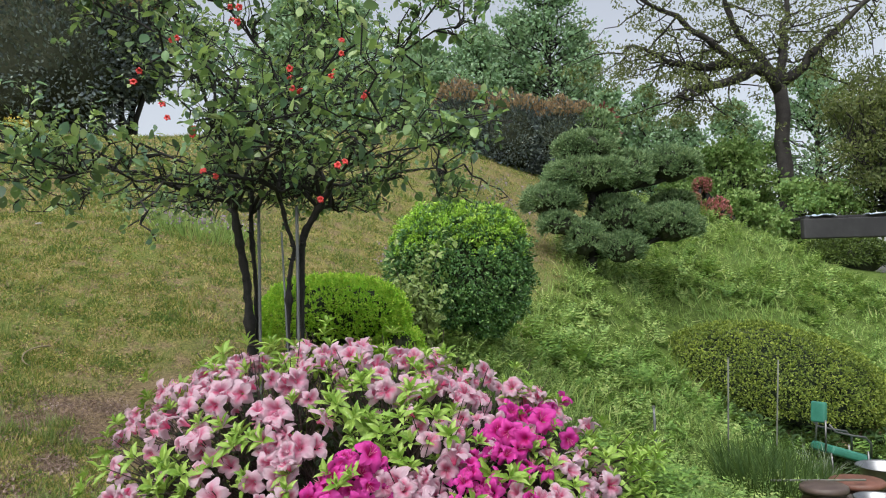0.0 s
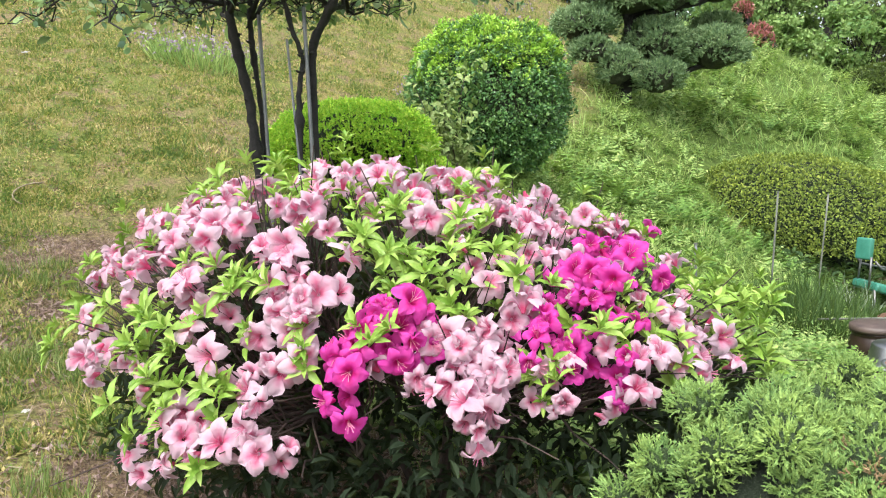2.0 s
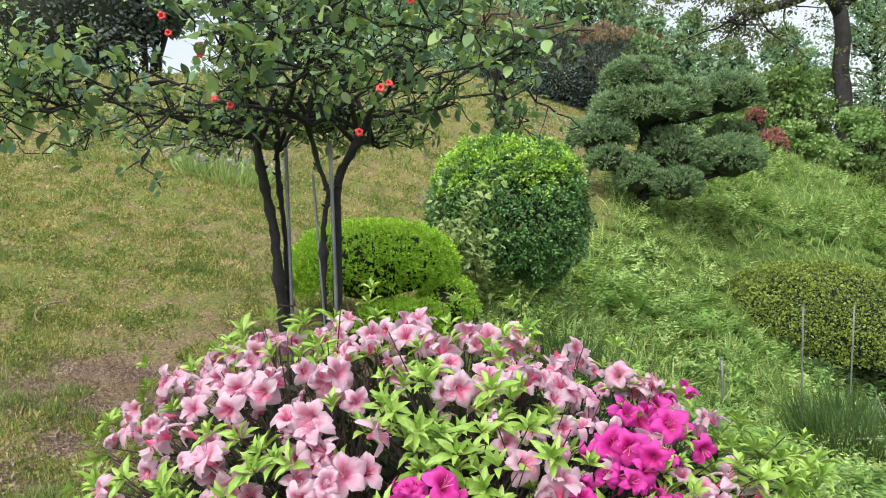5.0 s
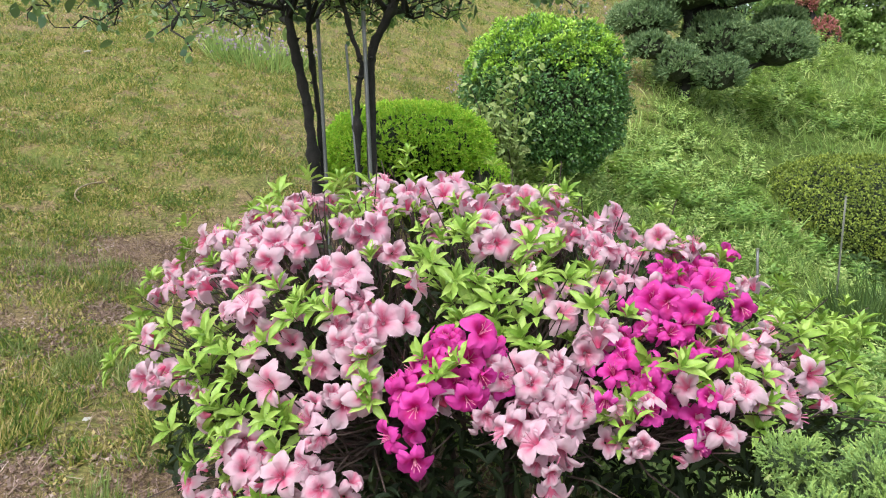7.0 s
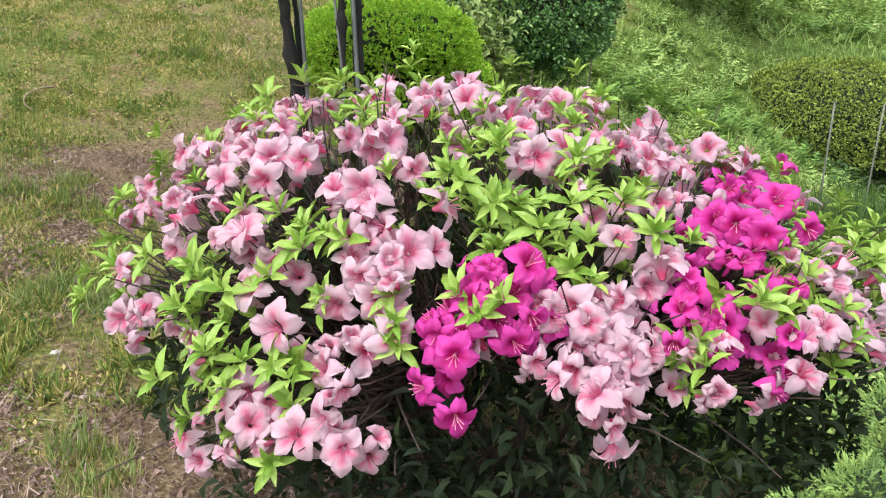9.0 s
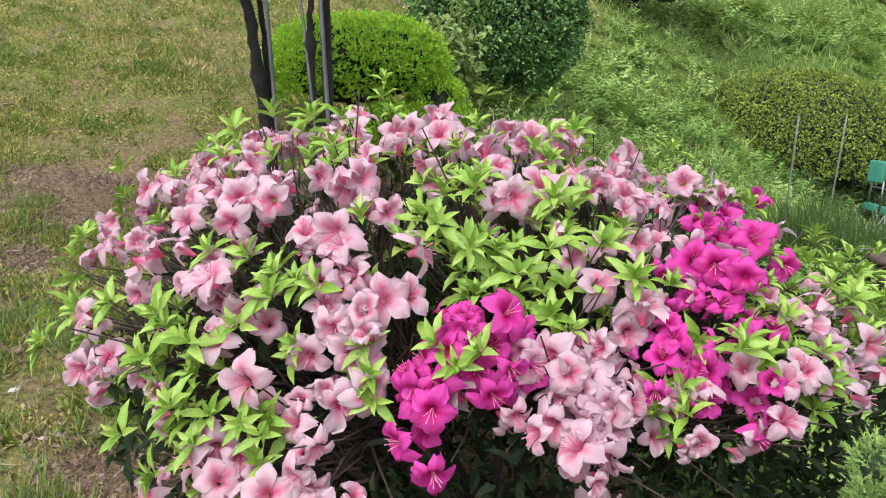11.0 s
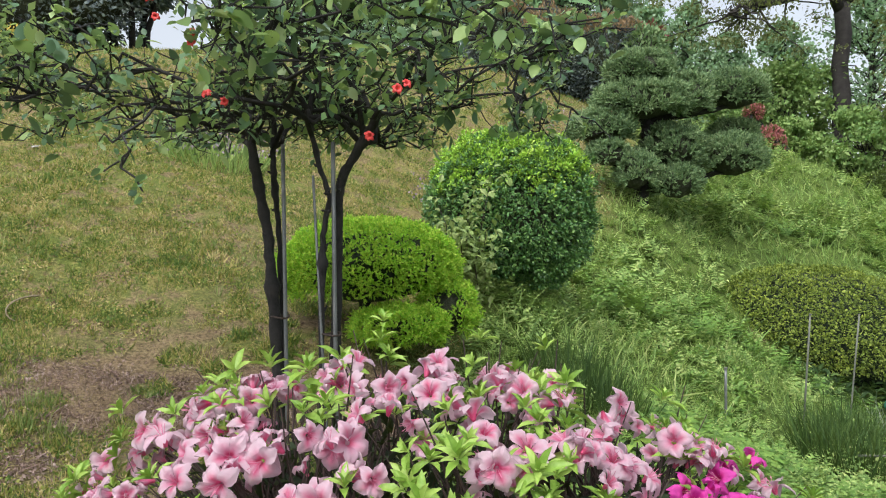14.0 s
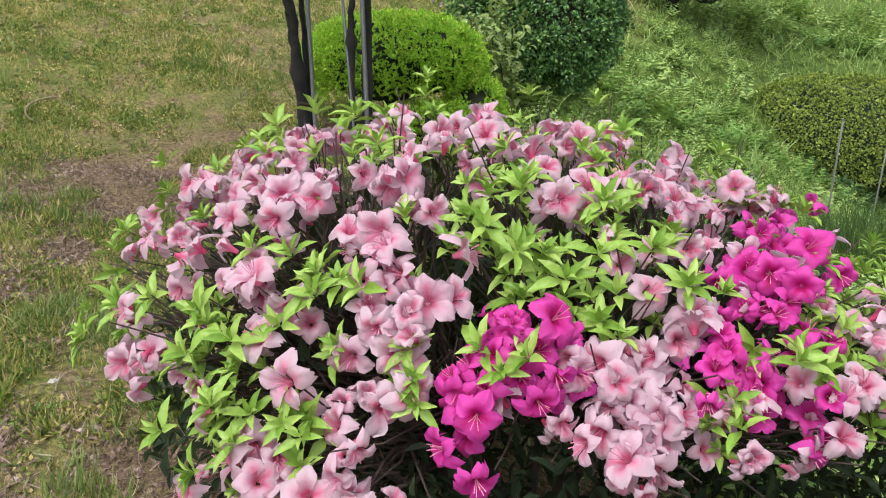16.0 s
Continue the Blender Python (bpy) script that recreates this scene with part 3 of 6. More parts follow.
def stamen_mesh():
    """Five thin curved stamens rising from a flower's throat."""
    threads = []
    for k in range(5):
        a = k * 1.26 + 0.4
        tip = np.array([0.12 * math.cos(a) + 0.06, 0.12 * math.sin(a), 0.5])
        threads.append(tube(np.array([(0, 0, 0.02), (tip[0] * 0.35, tip[1] * 0.35, 0.28), tip]), (0.008, 0.006, 0.01), 3))
    me = tri_mesh("stamen", merge(threads))
    me.materials.append(M_STAMEN)
    return me


def flower_mass(name, laid):
    """Many flowers laid into one mesh."""
    bm = bmesh.new()
    for me, m in laid:
        n = len(bm.verts)
        bm.from_mesh(me)
        bm.verts.ensure_lookup_table()
        for v in bm.verts[n:]:
            v.co = m @ v.co
    out = bpy.data.meshes.new(name)
    bm.to_mesh(out)
    bm.free()
    for mat in laid[0][0].materials:
        out.materials.append(mat)
    return out


def rosette_mesh(name, leaves, seed):
    """A shoot tip with a whorl of long leaves."""
    r = np.random.default_rng(seed)
    proto = leaf_shape(0.33, 0.1, 0.14)
    ang = np.arange(leaves) * 2.4 + r.normal(size=leaves) * 0.2
    tilt = np.linspace(0.15, 1.25, leaves)
    along = np.stack([np.cos(ang) * np.cos(tilt), np.sin(ang) * np.cos(tilt), np.sin(tilt)], -1)
    size = np.linspace(1.0, 0.55, leaves) * r.uniform(0.8, 1.15, leaves)
    return tri_mesh(name, scatter(proto, np.zeros((leaves, 3)) + np.linspace(0, 0.15, leaves)[:, None] * np.array([0, 0, 1]), orient(along, np.array([[0, 0, 1.0]])), size), True)


def place(ob_name, me, parent, p, out, size, mat=None):
    """A small piece on shared mesh data whose Z looks outward."""
    z = Vector(out).normalized()
    ob = new(ob_name, me)
    turn = z.to_track_quat("Z", "Y").to_matrix().to_4x4() @ Matrix.Rotation(rng.random() * 6.28, 4, "Z")
    ob.matrix_basis = Matrix.Translation(p) @ turn @ Matrix.Scale(size, 4)
    ob.parent = parent
    ob.matrix_parent_inverse = Matrix.Translation(-parent.location)
    return ob


# flower heads and shoot tips as (across, up) of the outward direction on the front of the dome
PINK_TOP = [(-0.25, 0.96), (-0.19, 0.98), (-0.22, 0.94), (-0.32, 0.93), (-0.08, 0.99), (-0.14, 0.95), (0.02, 1), (-0.12, 0.93), (0.02, 0.99), (0.08, 0.98), (0.03, 0.95), (0.11, 0.96), (0.11, 0.93), (0.05, 0.91), (0.01, 0.92), (0.08, 0.88), (-0.13, 0.88), (-0.1, 0.9), (-0.06, 0.92), (-0.36, 0.86), (-0.3, 0.9), (-0.32, 0.82), (-0.37, 0.81), (-0.43, 0.81), (-0.49, 0.78), (-0.56, 0.78), (-0.63, 0.75), (-0.56, 0.73), (-0.6, 0.7), (-0.69, 0.66), (-0.52, 0.73), (-0.42, 0.74), (-0.38, 0.74), (-0.51, 0.7), (-0.58, 0.66), (-0.63, 0.59), (-0.59, 0.6), (-0.55, 0.6), (-0.76, 0.57), (-0.71, 0.54), (-0.87, 0.48), (-0.84, 0.47), (-0.75, 0.45)]
PINK_FRONT = [(-0.35, 0.71), (-0.31, 0.7), (-0.27, 0.72), (-0.38, 0.65), (-0.4, 0.6), (-0.34, 0.62), (-0.3, 0.65), (-0.32, 0.59), (-0.36, 0.59), (-0.49, 0.54), (-0.53, 0.57), (-0.83, 0.34), (-0.78, 0.34), (-0.71, 0.37), (-0.65, 0.38), (-0.45, 0.48), (-0.39, 0.52), (-0.36, 0.51), (-0.4, 0.44), (-0.57, 0.33), (-0.54, 0.32), (-0.5, 0.31), (-0.55, 0.25), (-0.47, 0.29), (-0.64, 0.16), (-0.42, 0.36), (-0.39, 0.35), (-0.4, 0.3)]
PINK_RIGHT = [(-0.01, 0.83), (0.04, 0.82), (0.14, 0.89), (0.12, 0.81), (0.03, 0.76), (0.06, 0.75), (0.04, 0.71), (-0.05, 0.69), (-0.07, 0.66), (-0.09, 0.66), (-0.1, 0.6), (-0.06, 0.62), (-0.02, 0.63), (0.01, 0.66), (0.03, 0.64), (-0, 0.6), (-0.07, 0.57), (-0.04, 0.56), (0, 0.57), (0.03, 0.58), (-0.06, 0.54), (0.06, 0.57), (-0.03, 0.49), (-0.02, 0.52), (-0.17, 0.56), (0.13, 0.6), (0.19, 0.61), (0.24, 0.68), (0.27, 0.67), (0.24, 0.64), (0.34, 0.78), (0.33, 0.81), (0.42, 0.77), (0.33, 0.67), (0.38, 0.72), (0.44, 0.72), (0.3, 0.95), (0.22, 0.85), (0.42, 0.82)]
MAGENTA = [(-0.2, 0.69), (-0.16, 0.69), (-0.18, 0.66), (-0.14, 0.66), (-0.11, 0.65), (-0.16, 0.62), (-0.21, 0.6), (-0.23, 0.57), (-0.25, 0.6), (-0.24, 0.55), (-0.19, 0.58), (-0.26, 0.51), (-0.25, 0.47), (0.21, 0.91), (0.26, 0.91), (0.35, 0.93), (0.19, 0.87), (0.29, 0.89), (0.35, 0.88), (0.28, 0.85), (0.21, 0.82), (0.17, 0.85), (0.13, 0.78), (0.16, 0.77), (0.21, 0.78), (0.1, 0.71), (0.07, 0.68), (0.13, 0.71), (0.11, 0.66), (0.15, 0.7), (0.23, 0.75), (0.26, 0.75), (0.22, 0.65)]
SHOOTS_TOP = [(-0.59, 0.81), (-0.67, 0.74), (-0.5, 0.86), (-0.44, 0.89), (-0.37, 0.91), (-0.45, 0.87), (-0.41, 0.88), (-0.8, 0.6), (-0.84, 0.53), (-0.86, 0.5), (-0.2, 0.92), (-0.17, 0.89), (-0.21, 0.88), (0.01, 1), (0.03, 1), (-0.05, 0.9), (-0.03, 0.89), (-0.02, 0.97), (0.04, 0.87), (-0.2, 0.8), (-0.16, 0.8), (-0.13, 0.83), (-0.24, 0.79), (-0.19, 0.78), (-0.32, 0.76), (-0.14, 0.75), (-0.11, 0.76), (-0.07, 0.75), (-0.04, 0.75), (-0.03, 0.82), (-0.1, 0.79), (-0.48, 0.66), (-0.44, 0.66), (-0.49, 0.61), (-0.65, 0.52), (-0.61, 0.51)]
SHOOTS_LOW = [(-0.64, 0.47), (-0.56, 0.47), (-0.5, 0.47), (-0.59, 0.49), (-0.46, 0.59), (-0.83, 0.39), (-0.89, 0.32), (-0.67, 0.42), (-0.63, 0.38), (-0.65, 0.32), (-0.6, 0.37), (-0.5, 0.42), (-0.47, 0.41), (-0.44, 0.4), (-0.53, 0.4), (-0.58, 0.28), (-0.61, 0.27), (-0.5, 0.27), (-0.3, 0.57), (-0.33, 0.55), (-0.19, 0.63), (0.07, 0.61), (0.09, 0.61), (0.09, 0.8), (0.05, 0.79), (0.29, 0.96), (0.27, 0.96), (0.27, 0.87), (0.48, 0.87), (0.54, 0.84), (0.58, 0.81), (0.43, 0.8), (0.28, 0.79), (0.33, 0.74), (0.3, 0.69), (0.21, 0.7), (0.48, 0.79)]


def on_dome(spots, lift=1.0):
    out = []
    for u, w in spots:
        d = np.array([u, 0, w])
        d[1] = -math.sqrt(max(0.0, 1 - u * u - w * w))
        out.append(az_point(unit(d) * lift))
    return out


def build_azalea():
    base = (-0.2, 2.35, float(ground_z(-0.2, 2.35)))
    bush = thing("azalea_bush", "azalea bush in full bloom with pale pink and magenta flowers", "shrub", base)
    stems = []
    for i in range(9):
        a = i * 0.7
        knee = np.array([base[0] + 0.3 * math.cos(a), base[1] + 0.2 * math.sin(a), 0.3 + 0.06 * math.sin(i * 3.1)])
        line = wiggly((base[0] + 0.05 * math.cos(a), base[1] + 0.05 * math.sin(a), base[2] - 0.03), knee, 5, 0.012)
        part("stem", tube(line, np.linspace(0.014, 0.009, 5), 6), M_TWIG, bush, smooth=True)
        stems.append(knee)
    stems = np.array(stems)
    # pieces share a few meshes
    pinks = [flower_mesh("pink_flower", M_PINK, 10 + i, o) for i, o in enumerate((1.0, 0.92, 0.8, 1.05, 0.6, 0.9, 0.72, 1.0))]
    mags = [flower_mesh("magenta_flower", M_MAGENTA, 30 + i, o) for i, o in enumerate((1.0, 0.85, 0.7, 0.95, 0.6))]
    tips, twigs, threads = [], [], stamen_mesh()

    def truss(centres, meshes, count, name, spread):
        for c in centres:
            out = az_out(c)
            tips.append(c - out * 0.05)
            side = unit(np.cross(out, (0.3, 0.2, 1.0)))
            other = np.cross(out, side)
            turn = rng.random() * 6.28
            for k in range(count if rng.random() < 0.6 else 1):
                a = turn + k * 6.28 / count + rng.normal() * 0.3
                rr = spread * rng.uniform(0.5, 1.1)
                p = c + (side * math.cos(a) + other * math.sin(a)) * rr + out * rng.uniform(-0.03, 0.02)
                face = out * 0.7 + (side * math.cos(a) + other * math.sin(a)) * 0.45 + rng.normal(size=3) * 0.5 + np.array([0, -0.3, -0.05])
                flower = place(name, meshes[rng.integers(len(meshes))], bush, p, face, rng.uniform(0.064, 0.088))
                new("stamen", threads).parent = flower
    pink_heads = on_dome(PINK_TOP + PINK_FRONT + PINK_RIGHT, 1.0)
    magenta_heads = on_dome(MAGENTA, 1.005)
    back = rand_dirs(500)
    back = back[(back[:, 1] > -0.1) & (back[:, 1] < 0.45) & (back[:, 2] > 0.5) & (back[:, 0] < 0.5)][:46]
    pink_heads = pink_heads + list(az_point(back * 0.99))
    truss(pink_heads, pinks, 2, "pink_flower", 0.036)
    truss(magenta_heads, mags, 2, "magenta_flower", 0.034)
    # flowers deeper in the heads, too crowded to tell apart
    for name, heads, meshes, count in (("pink_bloom_mass", pink_heads, pinks, 1), ("magenta_bloom_mass", magenta_heads, mags, 1)):
        laid = []
        for c in heads:
            out = Vector(az_out(c))
            for k in range(count):
                face = out + Vector(rng.normal(size=3)) * 0.7
                at = Vector(c) + Vector(np.clip(rng.normal(size=3), -1.2, 1.2)) * 0.028 - out * rng.uniform(0.015, 0.05)
                laid.append((meshes[rng.integers(len(meshes))], Matrix.Translation(at) @ face.to_track_quat("Z", "Y").to_matrix().to_4x4() @ Matrix.Rotation(rng.random() * 6.28, 4, "Z") @ Matrix.Scale(rng.uniform(0.055, 0.078), 4)))
        part(name, flower_mass(name, laid), None, bush, kind="stuff")
    ros = [rosette_mesh("leaf_whorl", k, 50 + k) for k in (7, 8, 9, 11)]
    for me in ros:
        me.materials.append(M_AZLEAF)
    for c in on_dome(SHOOTS_TOP + SHOOTS_LOW, 1.01):
        out = az_out(c)
        tips.append(c - out * 0.04)
        for k in range(2 if c[0] < -0.4 else 3):
            p = c + rng.normal(size=3) * 0.03 - out * 0.015
            place("leaf_whorl", ros[rng.integers(4)], bush, p, out + rng.normal(size=3) * 0.35 + np.array([0, 0, 0.35]), rng.uniform(0.042, 0.062))
    for x, y, top in ((-0.42, 2.62, 0.9), (-0.5, 2.6, 0.87), (-0.17, 2.66, 0.87), (-0.1, 2.62, 0.84), (-0.72, 2.52, 0.82), (-0.84, 2.5, 0.77), (-1.04, 2.36, 0.62), (-0.03, 2.6, 0.84), (0.26, 2.54, 0.73), (0.62, 2.44, 0.52), (0.36, 2.2, 0.55), (0.44, 2.18, 0.54), (0.5, 2.2, 0.52), (0.55, 2.22, 0.51), (0.6, 2.25, 0.49), (0.5, 2.14, 0.48), (0.43, 2.08, 0.52), (0.58, 2.36, 0.52)):
        for k in range(4):
            p = np.array([x, y, top]) + rng.normal(size=3) * 0.028 - np.array([0, 0, 0.035 * k])
            place("leaf_whorl", ros[rng.integers(4)], bush, p, rng.normal(size=3) * 0.3 + np.array([0, -0.1, 1.0]), rng.uniform(0.045, 0.062))
        tips.append(np.array([x, y, top - 0.03]))
    n = 0
    while n < 95:
        d = rand_dirs(1)[0]
        if d[2] < 0.12 or d[1] > 0.75:
            continue
        p = az_point(d * 1.0)
        if p[2] < (0.3 if p[0] < -0.45 else 0.5):
            continue
        out = az_out(p)
        place("leaf_whorl", ros[rng.integers(4)], bush, p - out * rng.uniform(-0.02, 0.07), out + rng.normal(size=3) * 0.3 + np.array([0, 0, 0.3]), rng.uniform(0.04, 0.058))
        n += 1
    # fine twigs from the stems to the flower heads
    for t in tips:
        k = stems[np.argmin(np.linalg.norm(stems - t, axis=1))]
        mid = (k * 0.45 + t * 0.55) + rng.normal(size=3) * 0.03
        twigs.append(tube(np.vstack([wiggly(k, mid, 4, 0.012), wiggly(mid, t, 4, 0.008)[1:]]), np.linspace(0.006, 0.0018, 7), 5))
        for j in range(3):
            e = t + rng.normal(size=3) * 0.045 + az_out(t) * rng.uniform(-0.02, 0.03)
            twigs.append(tube(wiggly(mid, e, 4, 0.008), np.linspace(0.003, 0.0012, 4), 4))
    part("twig_tangle", merge(twigs), M_TWIG, bush, "thin dark brown twigs", kind="stuff")
    # older leaves inside; the bush's inner shade is put into their near-black colour
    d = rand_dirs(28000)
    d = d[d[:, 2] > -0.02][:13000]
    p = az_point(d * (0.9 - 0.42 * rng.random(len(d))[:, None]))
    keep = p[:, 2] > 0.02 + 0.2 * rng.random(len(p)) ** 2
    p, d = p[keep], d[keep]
    part("old_foliage", scatter(leaf_shape(0.36), p, orient(d * 0.6 + rand_dirs(len(p)) * 0.8, np.array([[0, 0, 1.0]]) + rand_dirs(len(p)) * 0.5), rng.uniform(0.03, 0.055, len(p))), M_AZSHADE, bush, "older leaves inside the bush, coloured near-black for the shade there", kind="stuff")
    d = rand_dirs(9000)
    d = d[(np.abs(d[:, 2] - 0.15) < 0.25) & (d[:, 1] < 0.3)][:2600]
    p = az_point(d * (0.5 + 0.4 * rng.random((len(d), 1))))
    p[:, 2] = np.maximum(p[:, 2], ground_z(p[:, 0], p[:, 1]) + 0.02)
    part("low_foliage", scatter(leaf_shape(0.36), p, orient(rand_dirs(len(p)), np.array([[0, 0, 1.0]]) + rand_dirs(len(p)) * 0.5), rng.uniform(0.035, 0.06, len(p))), M_AZSHADE, bush, "older leaves near the soil, coloured near-black for the shade there", kind="stuff")
    return bush


build_azalea()

# ---- creeping juniper beside it ----
def ball_shape():
    """A small rough ball."""
    bm = bmesh.new()
    bmesh.ops.create_icosphere(bm, subdivisions=2, radius=1)
    v, f = np.array([v.co[:] for v in bm.verts]), np.array([[w.index for w in face.verts] for face in bm.faces])
    bm.free()
    return v, f


KNOB = ball_shape()


def crest(x, y):
    """How high the juniper stands: it slopes away on one side."""
    return np.interp(1.7 * x / y, (0.5, 0.62, 0.74, 0.81, 0.95), (0.57, 0.53, 0.47, 0.4, 0.28)) - 0.3 * (y - 1.7)


def build_juniper():
    cx, cy = 0.7, 1.62
    gz = float(ground_z(cx, cy))
    ob = thing("creeping_juniper", "low spreading juniper with blue-green sprays and a few dead tips", "shrub", (cx, cy, gz))
    lobes = [((0.68, 1.62, 0.18), (0.44, 0.33, 0.34)), ((0.34, 1.62, 0.22), (0.23, 0.24, 0.3)), ((0.95, 1.66, -0.1), (0.33, 0.34, 0.32)), ((0.53, 1.4, 0.17), (0.3, 0.22, 0.28)), ((0.6, 1.88, 0.08), (0.32, 0.26, 0.38))]
    for i in range(6):
        a = i * 1.05
        part("branch", tube(wiggly((cx, cy, gz - 0.03), (cx + 0.4 * math.cos(a), cy + 0.2 * math.sin(a), 0.3), 5, 0.02), np.linspace(0.016, 0.006, 5)), M_BARK, ob, smooth=True)
    green, dead, knobs = [], [], []
    sprig = plume_shape(3, 4)
    for c, ax in lobes:
        dark_core = core_mesh(c, ax, 0.78, 1.0, 0.06)
        for v in dark_core.verts:
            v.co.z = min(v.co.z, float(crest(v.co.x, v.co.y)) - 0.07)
        part("twig_core", dark_core, M_JUNCORE, ob)
        tc, tn = shell_points(900, c, ax, -0.45, 0.06, 0.08, 1.0, 0.1)
        tc, tn = spaced(tc, tn, 0.062)
        clear = np.ones(len(tc), bool)
        for o, oa in lobes:
            if o != c:
                clear &= np.sum(((tc - np.array(o)) / np.array(oa)) ** 2, axis=1) > 0.6
        clear &= (tc[:, 2] > -0.3) & (tn[:, 1] < 0.5)
        tc[:, 2] = np.minimum(tc[:, 2], crest(tc[:, 0], tc[:, 1]))
        tc, tn = tc[clear], tn[clear]
        dry = (wave(tc[:, 0], tc[:, 1], 9, 171) > 0.8) & (tn[:, 2] > 0.7) & (rng.random(len(tc)) < 0.4)
        for p, q, brown in zip(tc, tn, dry):
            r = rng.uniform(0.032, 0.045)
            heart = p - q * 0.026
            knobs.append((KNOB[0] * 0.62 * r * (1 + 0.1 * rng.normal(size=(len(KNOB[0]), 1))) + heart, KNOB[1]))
            n = 55 if brown else 140
            d = unit(q * 0.4 + np.array([0, -0.35, 0.1]) + rand_dirs(n))
            spread = scatter(sprig, heart + d * r * rng.uniform(0.6, 1.0, (n, 1)), orient(d + rand_dirs(n) * 0.5 + np.array([0, 0, 0.3]), rand_dirs(n)), rng.uniform(0.013, 0.023, n))
            (dead if brown else green).append(spread)
    part("inner_sprays", merge(knobs), M_JUNMID, ob, "solid knobs under the sprays, coloured for inner shade", smooth=True, kind="stuff")
    part("spray_mass", merge(green), M_JUN, ob, kind="stuff")
    part("dead_growth", merge(dead), M_JUNDEAD, ob, "dry orange-brown tips", kind="stuff")


build_juniper()

# ---- quince tree on three thin trunks ----
QUINCE_C, QUINCE_AX = np.array([-0.98, 3.75, 2.0]), np.array([1.28, 1.05, 0.95])
BLOSSOMS = [(-0.39, 3.0, 2.04), (-0.42, 3.0, 1.94), (-0.6, 3.0, 1.94), (-0.58, 3.0, 1.85), (-0.28, 3.0, 1.83), (-0.39, 2.9, 1.54), (-0.98, 3.0, 1.71), (-1.05, 3.0, 2.1), (-0.82, 3.0, 2.22), (-1.12, 3.0, 1.81), (-0.92, 3.0, 1.55), (-0.5, 3.1, 1.46), (-1.19, 3.0, 1.96), (-0.81, 3.0, 2.15)]


